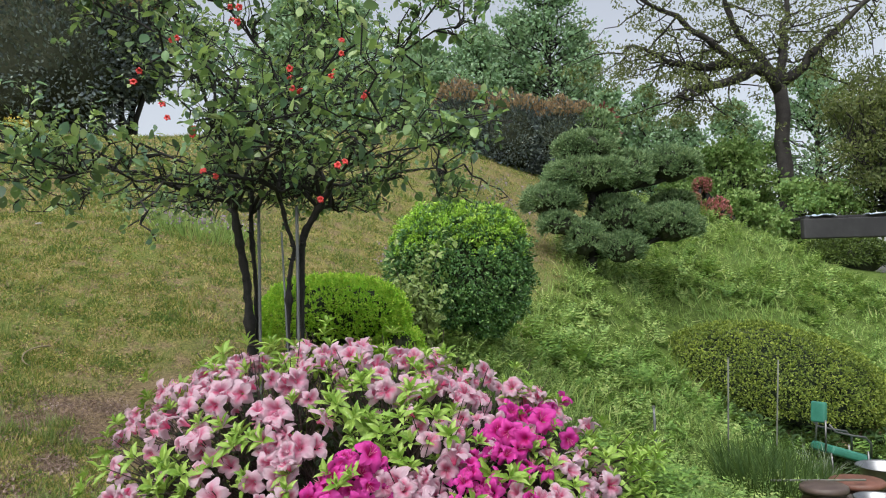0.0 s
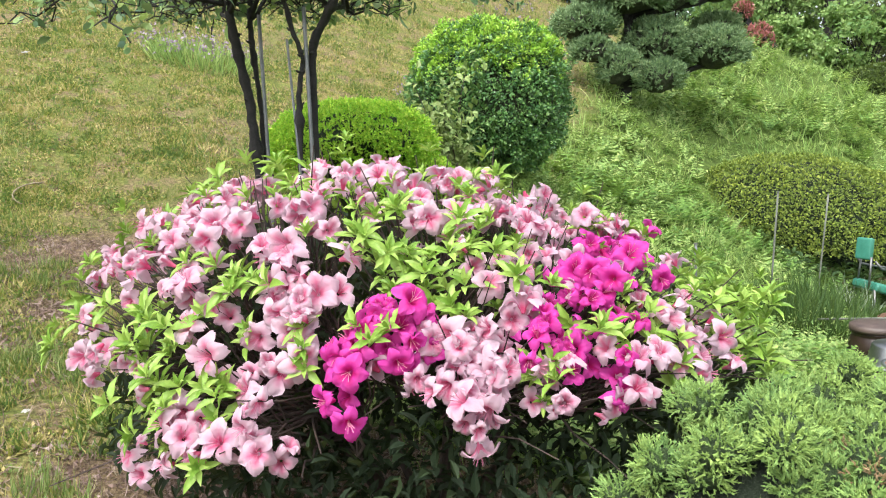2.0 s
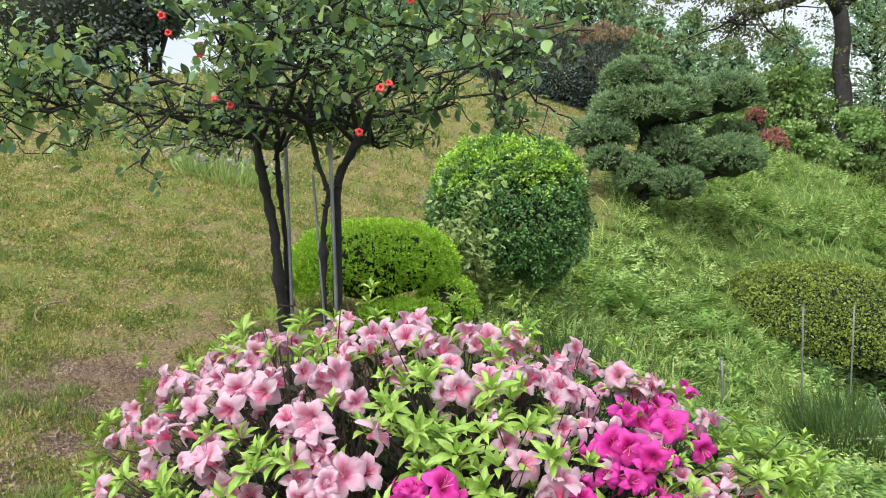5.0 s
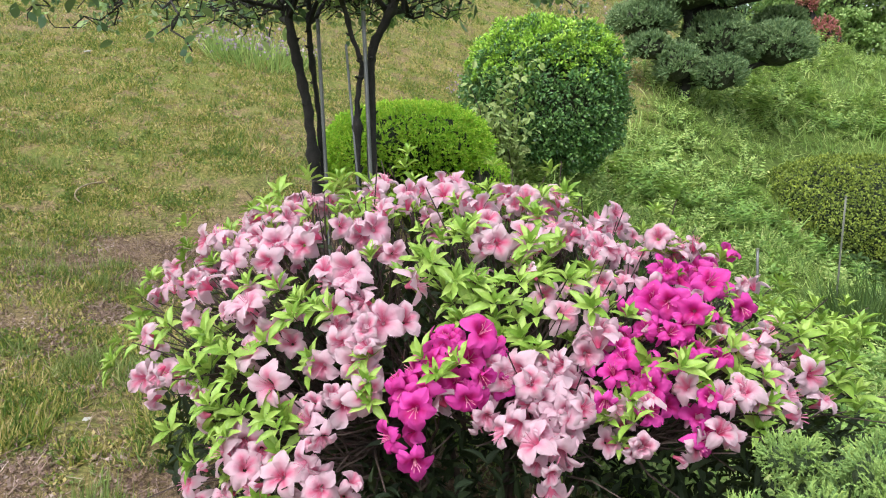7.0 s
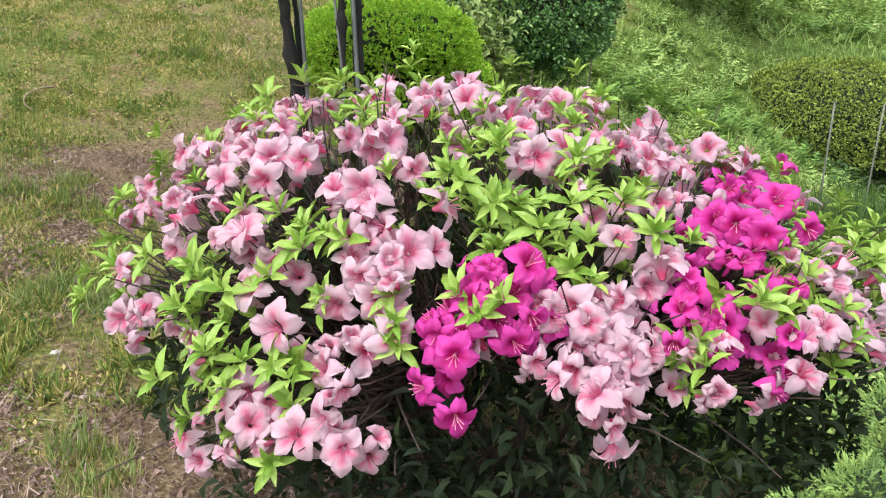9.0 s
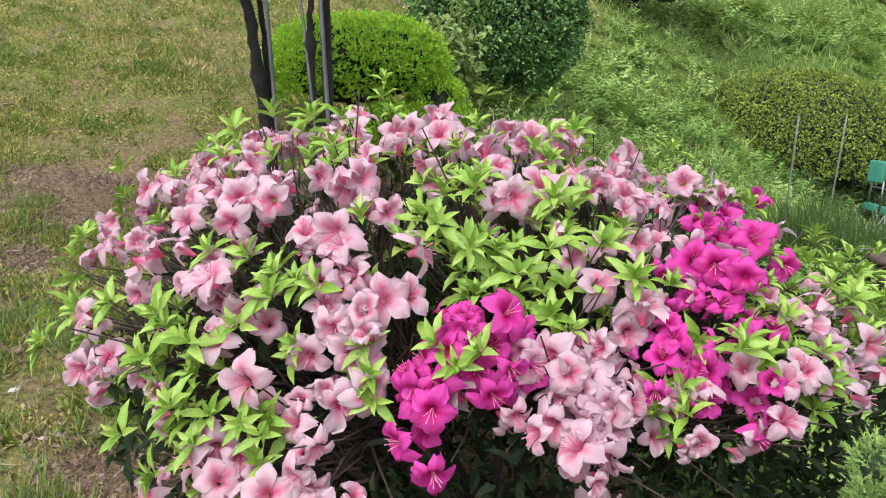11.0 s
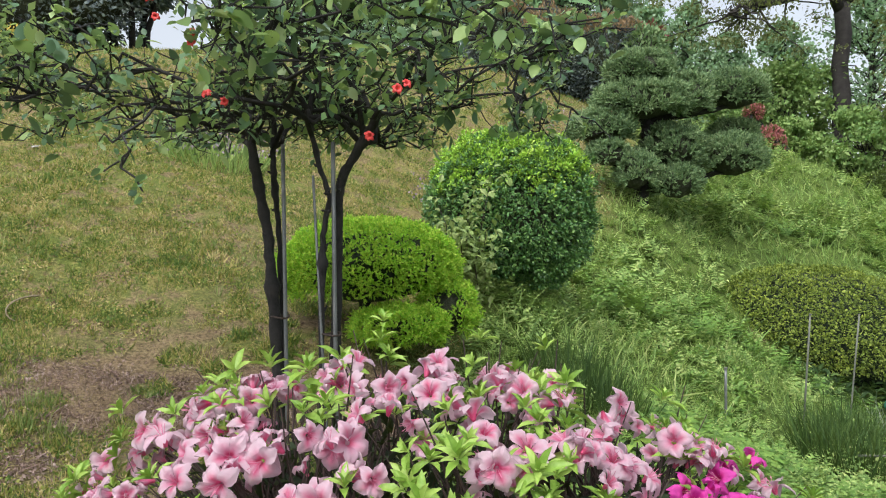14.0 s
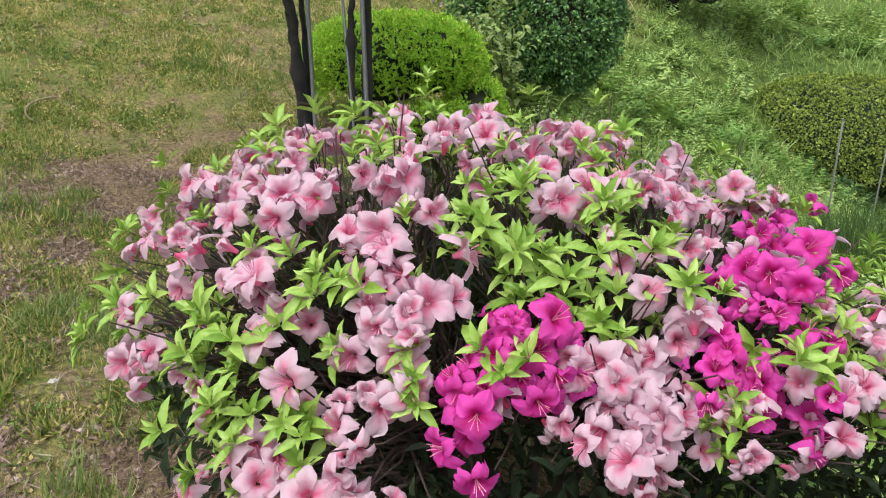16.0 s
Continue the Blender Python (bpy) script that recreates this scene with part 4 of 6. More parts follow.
def build_quince():
    gz = float(ground_z(-0.85, 3.75))
    tree = thing("quince_tree", "small quince tree with crooked dark branches and scattered red blossoms", "tree", (-0.85, 3.75, gz))
    za = float(ground_z(-0.97, 3.85)) - 0.05
    zc = float(ground_z(-0.72, 3.65)) - 0.05
    trunks = [
        ([(-0.965, 3.85, za), (-0.975, 3.85, 0.6), (-0.985, 3.84, 0.95), (-1.005, 3.84, 1.2), (-1.04, 3.82, 1.42), (-1.06, 3.82, 1.62)], 0.026, 0.021),
        ([(-0.95, 3.88, za), (-0.96, 3.9, 0.7), (-0.965, 3.9, 1.1), (-0.98, 3.88, 1.4), (-0.97, 3.88, 1.66)], 0.014, 0.012),
        ([(-0.7, 3.65, zc), (-0.705, 3.65, 0.7), (-0.69, 3.65, 1.0), (-0.685, 3.65, 1.25), (-0.67, 3.65, 1.36), (-0.59, 3.63, 1.47), (-0.52, 3.6, 1.58)], 0.023, 0.018),
        ([(-0.74, 3.6, zc), (-0.75, 3.6, 0.7), (-0.74, 3.6, 1.0), (-0.73, 3.6, 1.18), (-0.7, 3.6, 1.28), (-0.74, 3.6, 1.38), (-0.78, 3.6, 1.6)], 0.014, 0.011),
    ]
    roots, trunk_lines = [], []
    for pts, r0, r1 in trunks:
        p = np.array(pts)
        t = np.linspace(0, len(p) - 1, 44)
        line = np.stack([np.interp(t, np.arange(len(p)), p[:, i]) for i in range(3)], -1)
        for k in range(4):
            line[1:-1] = 0.25 * line[:-2] + 0.5 * line[1:-1] + 0.25 * line[2:]
        line += rng.normal(size=line.shape) * 0.0016
        rad = 0.84 * np.linspace(r0, r1, 44) * (1 + 0.05 * rng.normal(size=44))
        for k in rng.integers(4, 40, 6):
            rad[k - 1:k + 2] *= (1.1, 1.28, 1.1)
        part("trunk", tube(line, rad, 10), M_BARK, tree, "black knobbly trunk", smooth=True)
        spurs = []
        for k in rng.integers(3, 42, 16):
            away = unit(rng.normal(size=3) * (1, 1, 0.5))
            spurs.append(tube(np.array([line[k], line[k] + away * (rad[k] + 0.004), line[k] + away * (rad[k] + rng.uniform(0.006, 0.022)) + (0, 0, 0.006)]), (0.007, 0.006, 0.003), 6))
        part("spurs", merge(spurs), M_BARK, tree, "short knobbly spurs", kind="stuff")
        roots.append(line[-1])
        trunk_lines.append(line)
    twigs, ends = [], []
    for which, (root, count) in enumerate(zip(roots, (8, 5, 7, 4))):
        for k in range(count):
            low = k % 2 == 0
            turned = (which * 7 + k) * 2.4 + rng.normal() * 0.25
            rise = -0.42 + 0.22 * rng.random() if low else 0.05 + 1.1 * rng.random()
            d = np.array([math.cos(turned) * math.cos(rise), math.sin(turned) * math.cos(rise), math.sin(rise)])
            tip = QUINCE_C + d * QUINCE_AX * (0.8 + 0.2 * rng.random())
            tip[2] = max(tip[2], 1.56)
            mid = root * 0.6 + tip * 0.4 + np.array([0, 0, -0.03 if low else 0.05 + 0.1 * d[2]])
            start = trunk_lines[which][rng.integers(36, 44)]
            line = np.vstack([wiggly(start, mid, 6, 0.03), wiggly(mid, tip, 6, 0.042)[1:]])
            part("limb", tube(line, np.linspace(0.0108, 0.0036, 11), 7), M_BARK, tree, smooth=True)
            for s in range(12):
                a = line[rng.integers(3, 11)]
                b = a + unit(rng.normal(size=3) * (0.8, 0.8, 0.55) + (tip - root) * 0.5) * rng.uniform(0.16, 0.42)
                b[2] = max(b[2], 1.53)
                sub = wiggly(a, b, 6, 0.022)
                twigs.append(tube(sub, np.linspace(0.0058, 0.0024, 6), 5))
                ends += list(sub[2:])
                for u in range(5):
                    c = sub[rng.integers(1, 6)]
                    e = c + unit(rng.normal(size=3) + np.array([0, 0, 0.3])) * rng.uniform(0.05, 0.17)
                    e[2] = max(e[2], 1.48)
                    twigs.append(tube(wiggly(c, e, 4, 0.008), np.linspace(0.0032, 0.0012, 4), 4))
                    ends.append(e)
    # one drooping twig
    hang = []
    droop = np.array([(-1.06, 3.8, 1.6), (-1.12, 3.5, 1.58), (-1.2, 3.25, 1.56), (-1.18, 3.12, 1.5), (-1.21, 3.04, 1.45), (-1.17, 3.0, 1.4), (-1.19, 2.98, 1.35), (-1.14, 2.96, 1.32), (-1.12, 2.96, 1.28)])
    twigs.append(tube(droop, np.linspace(0.0065, 0.0028, 9), 5))
    for a, e in ((4, (-1.27, 3.02, 1.43)), (5, (-1.24, 2.98, 1.34)), (6, (-1.14, 2.95, 1.41)), (3, (-1.29, 3.1, 1.5))):
        twigs.append(tube(wiggly(droop[a], e, 4, 0.008), np.linspace(0.0045, 0.002, 4), 5))
        hang.append(np.array(e))
    hang = np.repeat(np.array(hang + [droop[-1], droop[-2], droop[-1], droop[5]]), 3, 0)
    hang = hang + rng.normal(size=hang.shape) * 0.012
    part("hanging_leaves", scatter(oval_leaf(0.6, 0.1, 0.2), hang, orient(rng.normal(size=hang.shape) + (0, 0, -0.8), rand_dirs(len(hang))), rng.uniform(0.02, 0.042, len(hang))), M_QUINCE, tree, smooth=True)
    part("twig_tangle", merge(twigs), M_BARK, tree, kind="stuff")
    ends = np.array(ends)
    for count, shape, small, large, name in ((7000, oval_leaf(0.6, 0.1, 0.16), 0.03, 0.078, "foliage"), (18000, small_leaf(0.55, 0.12), 0.018, 0.042, "young_foliage")):
        p = ends[rng.integers(0, len(ends), count)] + rng.normal(size=(count, 3)) * 0.018
        hollow = np.sum(((p - QUINCE_C) / QUINCE_AX) ** 2, axis=1)
        p = p[((hollow < 1.25) | (rng.random(count) < 0.4)) & (rng.random(count) < 0.3 + hollow) & (p[:, 2] > 1.48) & (rng.random(count) < 0.55 + 0.45 * np.clip((p[:, 2] - 1.6) / 0.35 + 0.5 * hollow - 0.2, 0, 1))]
        along = rng.normal(size=(len(p), 3)) + np.array([0, 0, -0.1])
        part(name, scatter(shape, p, orient(along, np.array([[0, 0, 1.0]]) + rand_dirs(len(p)) * 0.6), small + (large - small) * rng.random(len(p)) ** 1.5), M_QUINCE, tree, "oval green leaves", smooth=True, kind="stuff")
    me = flower_mesh("red_blossom", M_RED, 71, 0.8)
    for b in BLOSSOMS:
        for j in range(2):
            place("red_blossom", me, tree, np.array(b) + rng.normal(size=3) * 0.018, np.array([0, -1, 0.2]) + rng.normal(size=3) * 0.5, rng.uniform(0.028, 0.042))


build_quince()

# ---- poles ----
def pole(name, label, foot, top, r, mat, tie=None, cap=None):
    ob = thing(name, label, "stake", foot)
    part("shaft", tube(np.linspace(foot, top, 4), r, 10), mat, ob, smooth=True)
    if tie:
        part("tie", tube(np.array([np.array(tie) + 0.035 * np.array([math.cos(a), math.sin(a), 0.1 * math.sin(2 * a)]) for a in np.linspace(0, 6.2, 12)]), 0.004, 5), M_TWIG, ob, "brown rope tie")
    if cap:
        part("cap", tube(np.array([top, np.array(top) + (0, 0, 0.012)]), r * 1.4, 10), M_WOOD, ob)
    return ob


def footed(x, y, deep=0.06):
    return (x, y, float(ground_z(x, y)) - deep)


pole("support_stake", "grey steel pipe staked beside the quince trunk", footed(-0.93, 3.8), (-0.93, 3.84, 1.5), 0.008, M_STEEL, (-0.95, 3.82, 0.82))
pole("support_stake", "grey steel pipe staked beside the quince trunk", footed(-0.7, 3.59), (-0.69, 3.6, 1.48), 0.008, M_STEEL, (-0.71, 3.6, 0.78))
pole("support_stake", "thin grey steel pipe leaning between the quince trunks", footed(-0.715, 3.57), (-0.765, 3.6, 1.36), 0.005, M_STEEL)
pole("garden_stake", "thin grey stake with a short peg at its top", footed(2.6, 7.25), (2.66, 7.25, 0.37), 0.008, M_WOOD, cap=True)
pole("garden_stake", "thin grey stake leaning before a round bush", footed(3.4, 8.1), (3.5, 8.1, 0.27), 0.008, M_WOOD)
pole("garden_stake", "short blue-grey pipe standing in the weeds", footed(1.83, 6.87), (1.83, 6.87, 0.0), 0.011, M_STEEL, cap=True)

# ---- clipped shrubs ----
def build_yew():
    sprig = sprig_shape(10, 0.26, 0.3, 2)
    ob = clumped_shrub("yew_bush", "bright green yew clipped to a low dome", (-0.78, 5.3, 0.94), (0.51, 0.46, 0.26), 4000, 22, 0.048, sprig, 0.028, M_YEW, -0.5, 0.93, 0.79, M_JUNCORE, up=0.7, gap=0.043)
    for c, ax, n in (((-0.58, 4.98, 0.62), (0.25, 0.2, 0.11), 140), ((-0.32, 5.2, 0.68), (0.16, 0.2, 0.17), 90)):
        p, nrm = shell_points(n, c, ax, -0.6, 0.04, 0.05, 0.9, 0.1)
        part("skirt", clump_leaves(p, nrm, 30, 0.05, sprig, 0.027, 0.6), M_YEW, ob, kind="stuff")
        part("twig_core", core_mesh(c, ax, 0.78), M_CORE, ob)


build_yew()
privet = clumped_shrub("privet_bush", "rounded clipped privet with a bright new-growth top", (0.14, 6.75, 1.26), (0.6, 0.55, 0.57), 6500, 22, 0.05, small_leaf(0.55, 0.14), 0.03, M_BOX, -0.97, 0.84, 0.84, gap=0.042, lumps=0.05, jitter=0.045)
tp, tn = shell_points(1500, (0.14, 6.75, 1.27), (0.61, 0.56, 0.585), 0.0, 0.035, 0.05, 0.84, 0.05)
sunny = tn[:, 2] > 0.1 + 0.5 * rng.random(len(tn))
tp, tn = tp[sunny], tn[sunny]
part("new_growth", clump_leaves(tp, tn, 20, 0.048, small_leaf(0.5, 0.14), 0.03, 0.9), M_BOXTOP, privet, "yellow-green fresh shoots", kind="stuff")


def build_sapling():
    x, y = -0.24, 6.0
    gz = float(ground_z(x, y))
    ob = thing("rose_sapling", "thin young rose with pale green leaves", "shrub", (x, y, gz))
    ends, tw = [], []
    for k in range(14):
        tip = np.array([x + rng.normal() * 0.17, y + rng.normal() * 0.1, gz + rng.uniform(0.3, 0.95)])
        line = wiggly((x, y, gz), tip, 6, 0.025)
        tw.append(tube(line, np.linspace(0.006, 0.002, 6), 5))
        ends += list(line[2:])
    part("cane_tangle", merge(tw), M_TWIG, ob, kind="stuff")
    e = np.array(ends)
    p = e[rng.integers(0, len(e), 1100)] + rng.normal(size=(1100, 3)) * 0.05
    part("foliage", scatter(leaf_shape(0.6), p, orient(rng.normal(size=p.shape), np.array([[0, -0.3, 1.0]]) + rand_dirs(len(p)) * 0.5), rng.uniform(0.04, 0.07, len(p))), M_SAPLEAF, ob, kind="stuff")


build_sapling()

CLOUD_PADS = [((2.12, 11.0, 3.16), (0.45, 0.42, 0.24)), ((2.12, 10.9, 2.73), (0.66, 0.5, 0.29)), ((2.78, 11.1, 2.8), (0.3, 0.36, 0.32)), ((3.46, 11.3, 2.9), (0.45, 0.4, 0.29)), ((1.58, 10.8, 2.38), (0.44, 0.38, 0.24)), ((1.64, 10.6, 2.02), (0.27, 0.26, 0.17)), ((1.96, 10.6, 1.8), (0.24, 0.26, 0.28)), ((2.53, 11.0, 2.12), (0.42, 0.4, 0.35)), ((2.54, 10.8, 1.66), (0.31, 0.3, 0.25)), ((3.37, 11.1, 2.0), (0.44, 0.38, 0.31)), ((3.54, 11.6, 2.4), (0.32, 0.3, 0.14))]


def build_cloud_tree():
    x, y = 2.1, 10.85
    gz = float(ground_z(x, y))
    ob = thing("cloud_pruned_juniper", "dark green juniper pruned into rounded cloud pads", "tree", (x, y, gz))
    root = np.array((x, y, gz - 0.05))
    top = np.array((2.2, 10.95, 2.5))
    part("trunk", tube(wiggly(root, top, 8, 0.03), np.linspace(0.11, 0.06, 8), 10), M_BARK, ob, smooth=True)
    sprig = sprig_shape(7, 0.19, 0.2, 6)
    for c, ax in CLOUD_PADS:
        a = root + (top - root) * min(0.95, max(0.25, (c[2] - 0.35 - gz) / (top[2] - gz)))
        part("bough", tube(wiggly(a, (c[0], c[1], c[2] - ax[2] * 0.5), 6, 0.03), np.linspace(0.055, 0.03, 6), 8), M_BARK, ob, smooth=True)
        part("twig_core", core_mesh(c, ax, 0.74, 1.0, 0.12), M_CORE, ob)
        ax = np.array(ax) * 0.88
        p, nrm = shell_points(int(900 * (ax[0] * ax[1] + ax[0] * ax[2])), c, ax, -0.5, 0.04, 0.08, 0.92, 0.1)
        part("pad", clump_leaves(p, nrm, 13, 0.075, sprig, 0.085, 0.7, 0.5), M_CLOUD, ob)


build_cloud_tree()
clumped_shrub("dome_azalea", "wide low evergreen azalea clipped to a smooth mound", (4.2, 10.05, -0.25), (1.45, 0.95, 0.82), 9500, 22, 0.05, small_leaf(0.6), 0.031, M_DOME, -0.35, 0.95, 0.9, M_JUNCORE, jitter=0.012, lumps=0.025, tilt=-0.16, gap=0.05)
clumped_shrub("mound_shrub", "dark low mounded shrub on the bank", (8.87, 16.9, 1.66), (0.95, 0.8, 0.5), 1500, 10, 0.085, small_leaf(0.6), 0.06, M_MOUND, -0.25, 0.95, 0.88)

# ---- lavender, dry stalks, iris and chives ----
def tuft(name, label, category, cx, cy, rx, ry, n, height, proto, mat, lean=0.25, tips=None, fans=1):
    a, r = rng.random(n) * 6.28, np.sqrt(rng.random(n))
    x, y = cx + rx * r * np.cos(a), cy + ry * r * np.sin(a)
    z = ground_z(x, y)
    gz = float(ground_z(cx, cy))
    ob = thing(name, label, category, (cx, cy, gz))
    along = np.stack([(x - cx) / rx * lean, (y - cy) / ry * lean, np.ones(n)], -1) + rng.normal(size=(n, 3)) * lean * 0.6
    rot = orient(along, rand_dirs(n))
    size = height * rng.uniform(0.55, 1.1, n)
    order = np.argsort(np.arctan2(y - cy, x - cx))
    for share in np.array_split(order, fans):
        part("leaf_fan" if fans > 1 else "foliage", scatter(proto, np.stack([x, y, z - 0.01], -1)[share], rot[share], size[share]), mat, ob, kind="" if fans > 1 else "stuff")
    if tips:
        share, tsize, tmat = tips
        k = rng.random(n) < share
        p = np.stack([x, y, z], -1)[k] + rot[k][:, :, 1] * size[k][:, None]
        part("bloom", scatter(small_leaf(0.9), np.repeat(p, 3, 0) + rng.normal(size=(3 * len(p), 3)) * tsize * 0.4, orient(rand_dirs(3 * len(p)), rand_dirs(3 * len(p))), tsize), tmat, ob, kind="stuff")
    return ob


tuft("lavender_patch", "grey-green lavender clump with pale purple flowers", "plant", -2.6, 8.05, 0.5, 0.32, 800, 0.24, blade_shape(0.04, 0.2), M_WEED, 0.45, (0.2, 0.028, M_LAVFLOWER))
tuft("wildflower_patch", "faded pale pink wildflowers on the dry slope", "plant", -0.1, 8.6, 0.6, 0.8, 450, 0.25, blade_shape(0.03, 0.15), M_WEED, 0.3, (0.3, 0.03, M_LAVFLOWER))
tuft("wildflower_patch", "faded pale pink wildflowers on the dry slope", "plant", 1.3, 13.3, 1.0, 0.9, 500, 0.18, blade_shape(0.03, 0.15), M_STRAW, 0.3, (0.12, 0.04, M_LAVFLOWER))
tuft("yellow_flower_clump", "low clump with yellow flowers", "plant", -6.0, 10.7, 0.2, 0.2, 220, 0.35, blade_shape(0.06, 0.2), M_WEED, 0.4, (0.2, 0.05, M_YELLOW))
tuft("iris_clump", "upright clump of sword-shaped iris leaves", "plant", 2.75, 6.75, 0.42, 0.3, 800, 0.46, blade_shape(0.026, 0.25), M_IRIS, 0.35, fans=14)
tuft("iris_clump", "upright clump of sword-shaped iris leaves", "plant", 3.25, 7.35, 0.32, 0.3, 460, 0.48, blade_shape(0.024, 0.25), M_IRIS, 0.4, fans=10)
tuft("spider_plant", "arching pale spider plant beside the chair", "plant", 4.0, 8.36, 0.12, 0.1, 90, 0.45, blade_shape(0.03, 0.55), M_LAV, 0.5)
tuft("chive_clump", "dark upright clump of thin chive leaves", "plant", 0.5, 5.5, 0.34, 0.3, 700, 0.4, blade_shape(0.022, 0.15), M_IRIS, 0.3, fans=10)
tuft("chive_clump", "dark upright clump of thin chive leaves", "plant", 0.2, 1.95, 0.12, 0.12, 180, 0.28, blade_shape(0.03, 0.25), M_IRIS, 0.4)

# ---- jars, basins and the chair ----
def lathe(profile, sides=40):
    """A turned form from (radius, height) pairs."""
    p = np.array(profile, float)
    ang = np.arange(sides) * 2 * math.pi / sides
    v = np.stack([p[:, None, 0] * np.cos(ang), p[:, None, 0] * np.sin(ang), np.repeat(p[:, 1:2], sides, 1)], -1).reshape(-1, 3)
    f = []
    for i in range(len(p) - 1):
        for j in range(sides):
            a, b = i * sides + j, i * sides + (j + 1) % sides
            f += [(a, b, b + sides), (a, b + sides, a + sides)]
    return v, np.array(f)


def moved(vf, at, tilt=(0, 0, 0)):
    m = np.array(Euler([radians(a) for a in tilt]).to_matrix())
    return vf[0] @ m.T + np.array(at), vf[1]


def onggi(at, r, h, lid_mat, label):
    ob = thing("onggi_jar", label, "jar", at, "jars beside the bank")
    part("body", moved(lathe([(0, 0), (r * 0.62, 0), (r * 0.8, h * 0.2), (r, h * 0.55), (r * 0.97, h * 0.75), (r * 0.84, h * 0.9), (r * 0.8, h * 0.94), (r * 0.86, h * 0.96), (r * 0.86, h), (r * 0.76, h), (r * 0.74, h * 0.9), (0, h * 0.88)]), at), M_ONGGI, ob, smooth=True)
    part("lid", moved(lathe([(0, h + 0.002), (r * 0.92, h + 0.002), (r * 0.95, h + 0.02), (r * 0.93, h + 0.045), (r * 0.85, h + 0.055), (r * 0.3, h + 0.065), (0, h + 0.067)]), at), lid_mat, ob, "flat matte clay lid", smooth=True)
    return ob


def seat_on_ground(x, y, top, floor=-0.02):
    g = float(ground_z(x, y)) + floor
    return (x, y, g), max(0.12, top - g)


for jx, jy, jt, jr, lab, lm in ((3.0, 6.25, -0.63, 0.195, "brown glazed onggi jar with flat clay lid", M_LID), (3.53, 6.75, -0.72, 0.24, "broad onggi jar under a reddish lid", M_REDLID), (2.79, 5.6, -0.77, 0.195, "brown glazed onggi jar under an upturned basin", M_LID), (2.55, 5.0, -0.65, 0.17, "low onggi jar holding a terracotta saucer", M_LID), (4.1, 7.3, -0.95, 0.24, "onggi jar carrying an aluminium basin", M_LID), (3.46, 6.3, -0.9, 0.18, "onggi jar carrying a small basin", M_LID), (2.2, 5.0, -0.66, 0.15, "small dark jar under a metal lid", M_ONGGI)):
    at, hh = seat_on_ground(jx, jy, jt)
    onggi(at, jr, hh, lm, lab)


def basin(at, r, h, upside, label, mat=None):
    ob = thing("metal_basin", label, "basin", at)
    prof = [(0, 0.002), (r * 0.72, 0.002), (r * 0.78, h * 0.1), (r * 0.93, h * 0.9), (r, h), (r * 1.04, h), (r * 1.04, h - 0.012), (r * 0.985, h - 0.01), (r * 0.91, h * 0.86), (r * 0.76, h * 0.12), (r * 0.7, 0.012), (0, 0.012)]
    if upside:
        prof = [(a, h - b) for a, b in prof][::-1]
    part("bowl", moved(lathe(prof), at), mat or M_BASIN, ob, smooth=True)


basin((2.79, 5.6, -0.7), 0.19, 0.15, True, "upturned aluminium basin on a jar")
basin((4.1, 7.3, -0.88), 0.25, 0.2, False, "deep aluminium basin on a jar")
basin((3.46, 6.3, -0.83), 0.18, 0.13, False, "small aluminium basin on a jar")
basin((2.2, 5.0, -0.59), 0.155, 0.035, True, "shallow dark glazed lid on a low jar", M_ONGGI)
saucer = thing("terracotta_saucer", "shallow terracotta saucer with a pale rim on a low jar", "saucer", (2.55, 5.0, -0.58))
part("dish", moved(lathe([(0, 0), (0.11, 0), (0.15, 0.04), (0.155, 0.06), (0.14, 0.06), (0.11, 0.02), (0, 0.018)]), (2.55, 5.0, -0.58)), M_TERRA, saucer, smooth=True)
part("rim", moved(lathe([(0.153, 0.058), (0.168, 0.058), (0.168, 0.066), (0.145, 0.066), (0.145, 0.061)]), (2.55, 5.0, -0.58)), M_BASIN, saucer, "pale metal rim", smooth=True)
pole("bamboo_stick", "thin pale stick lying across the jars", (2.7, 6.55, -0.6), (3.5, 6.55, -0.625), 0.009, M_WOOD)


def rounded_box(size, at, tilt=(0, 0, 0), bevel=0.02):
    bm = bmesh.new()
    bmesh.ops.create_cube(bm, size=1)
    for v in bm.verts:
        v.co = Vector(a * b for a, b in zip(v.co, size))
    bmesh.ops.bevel(bm, geom=bm.edges[:], offset=bevel, segments=3, profile=0.6, affect="EDGES")
    bm.transform(Matrix.Translation(at) @ Euler([radians(a) for a in tilt]).to_matrix().to_4x4())
    return bm


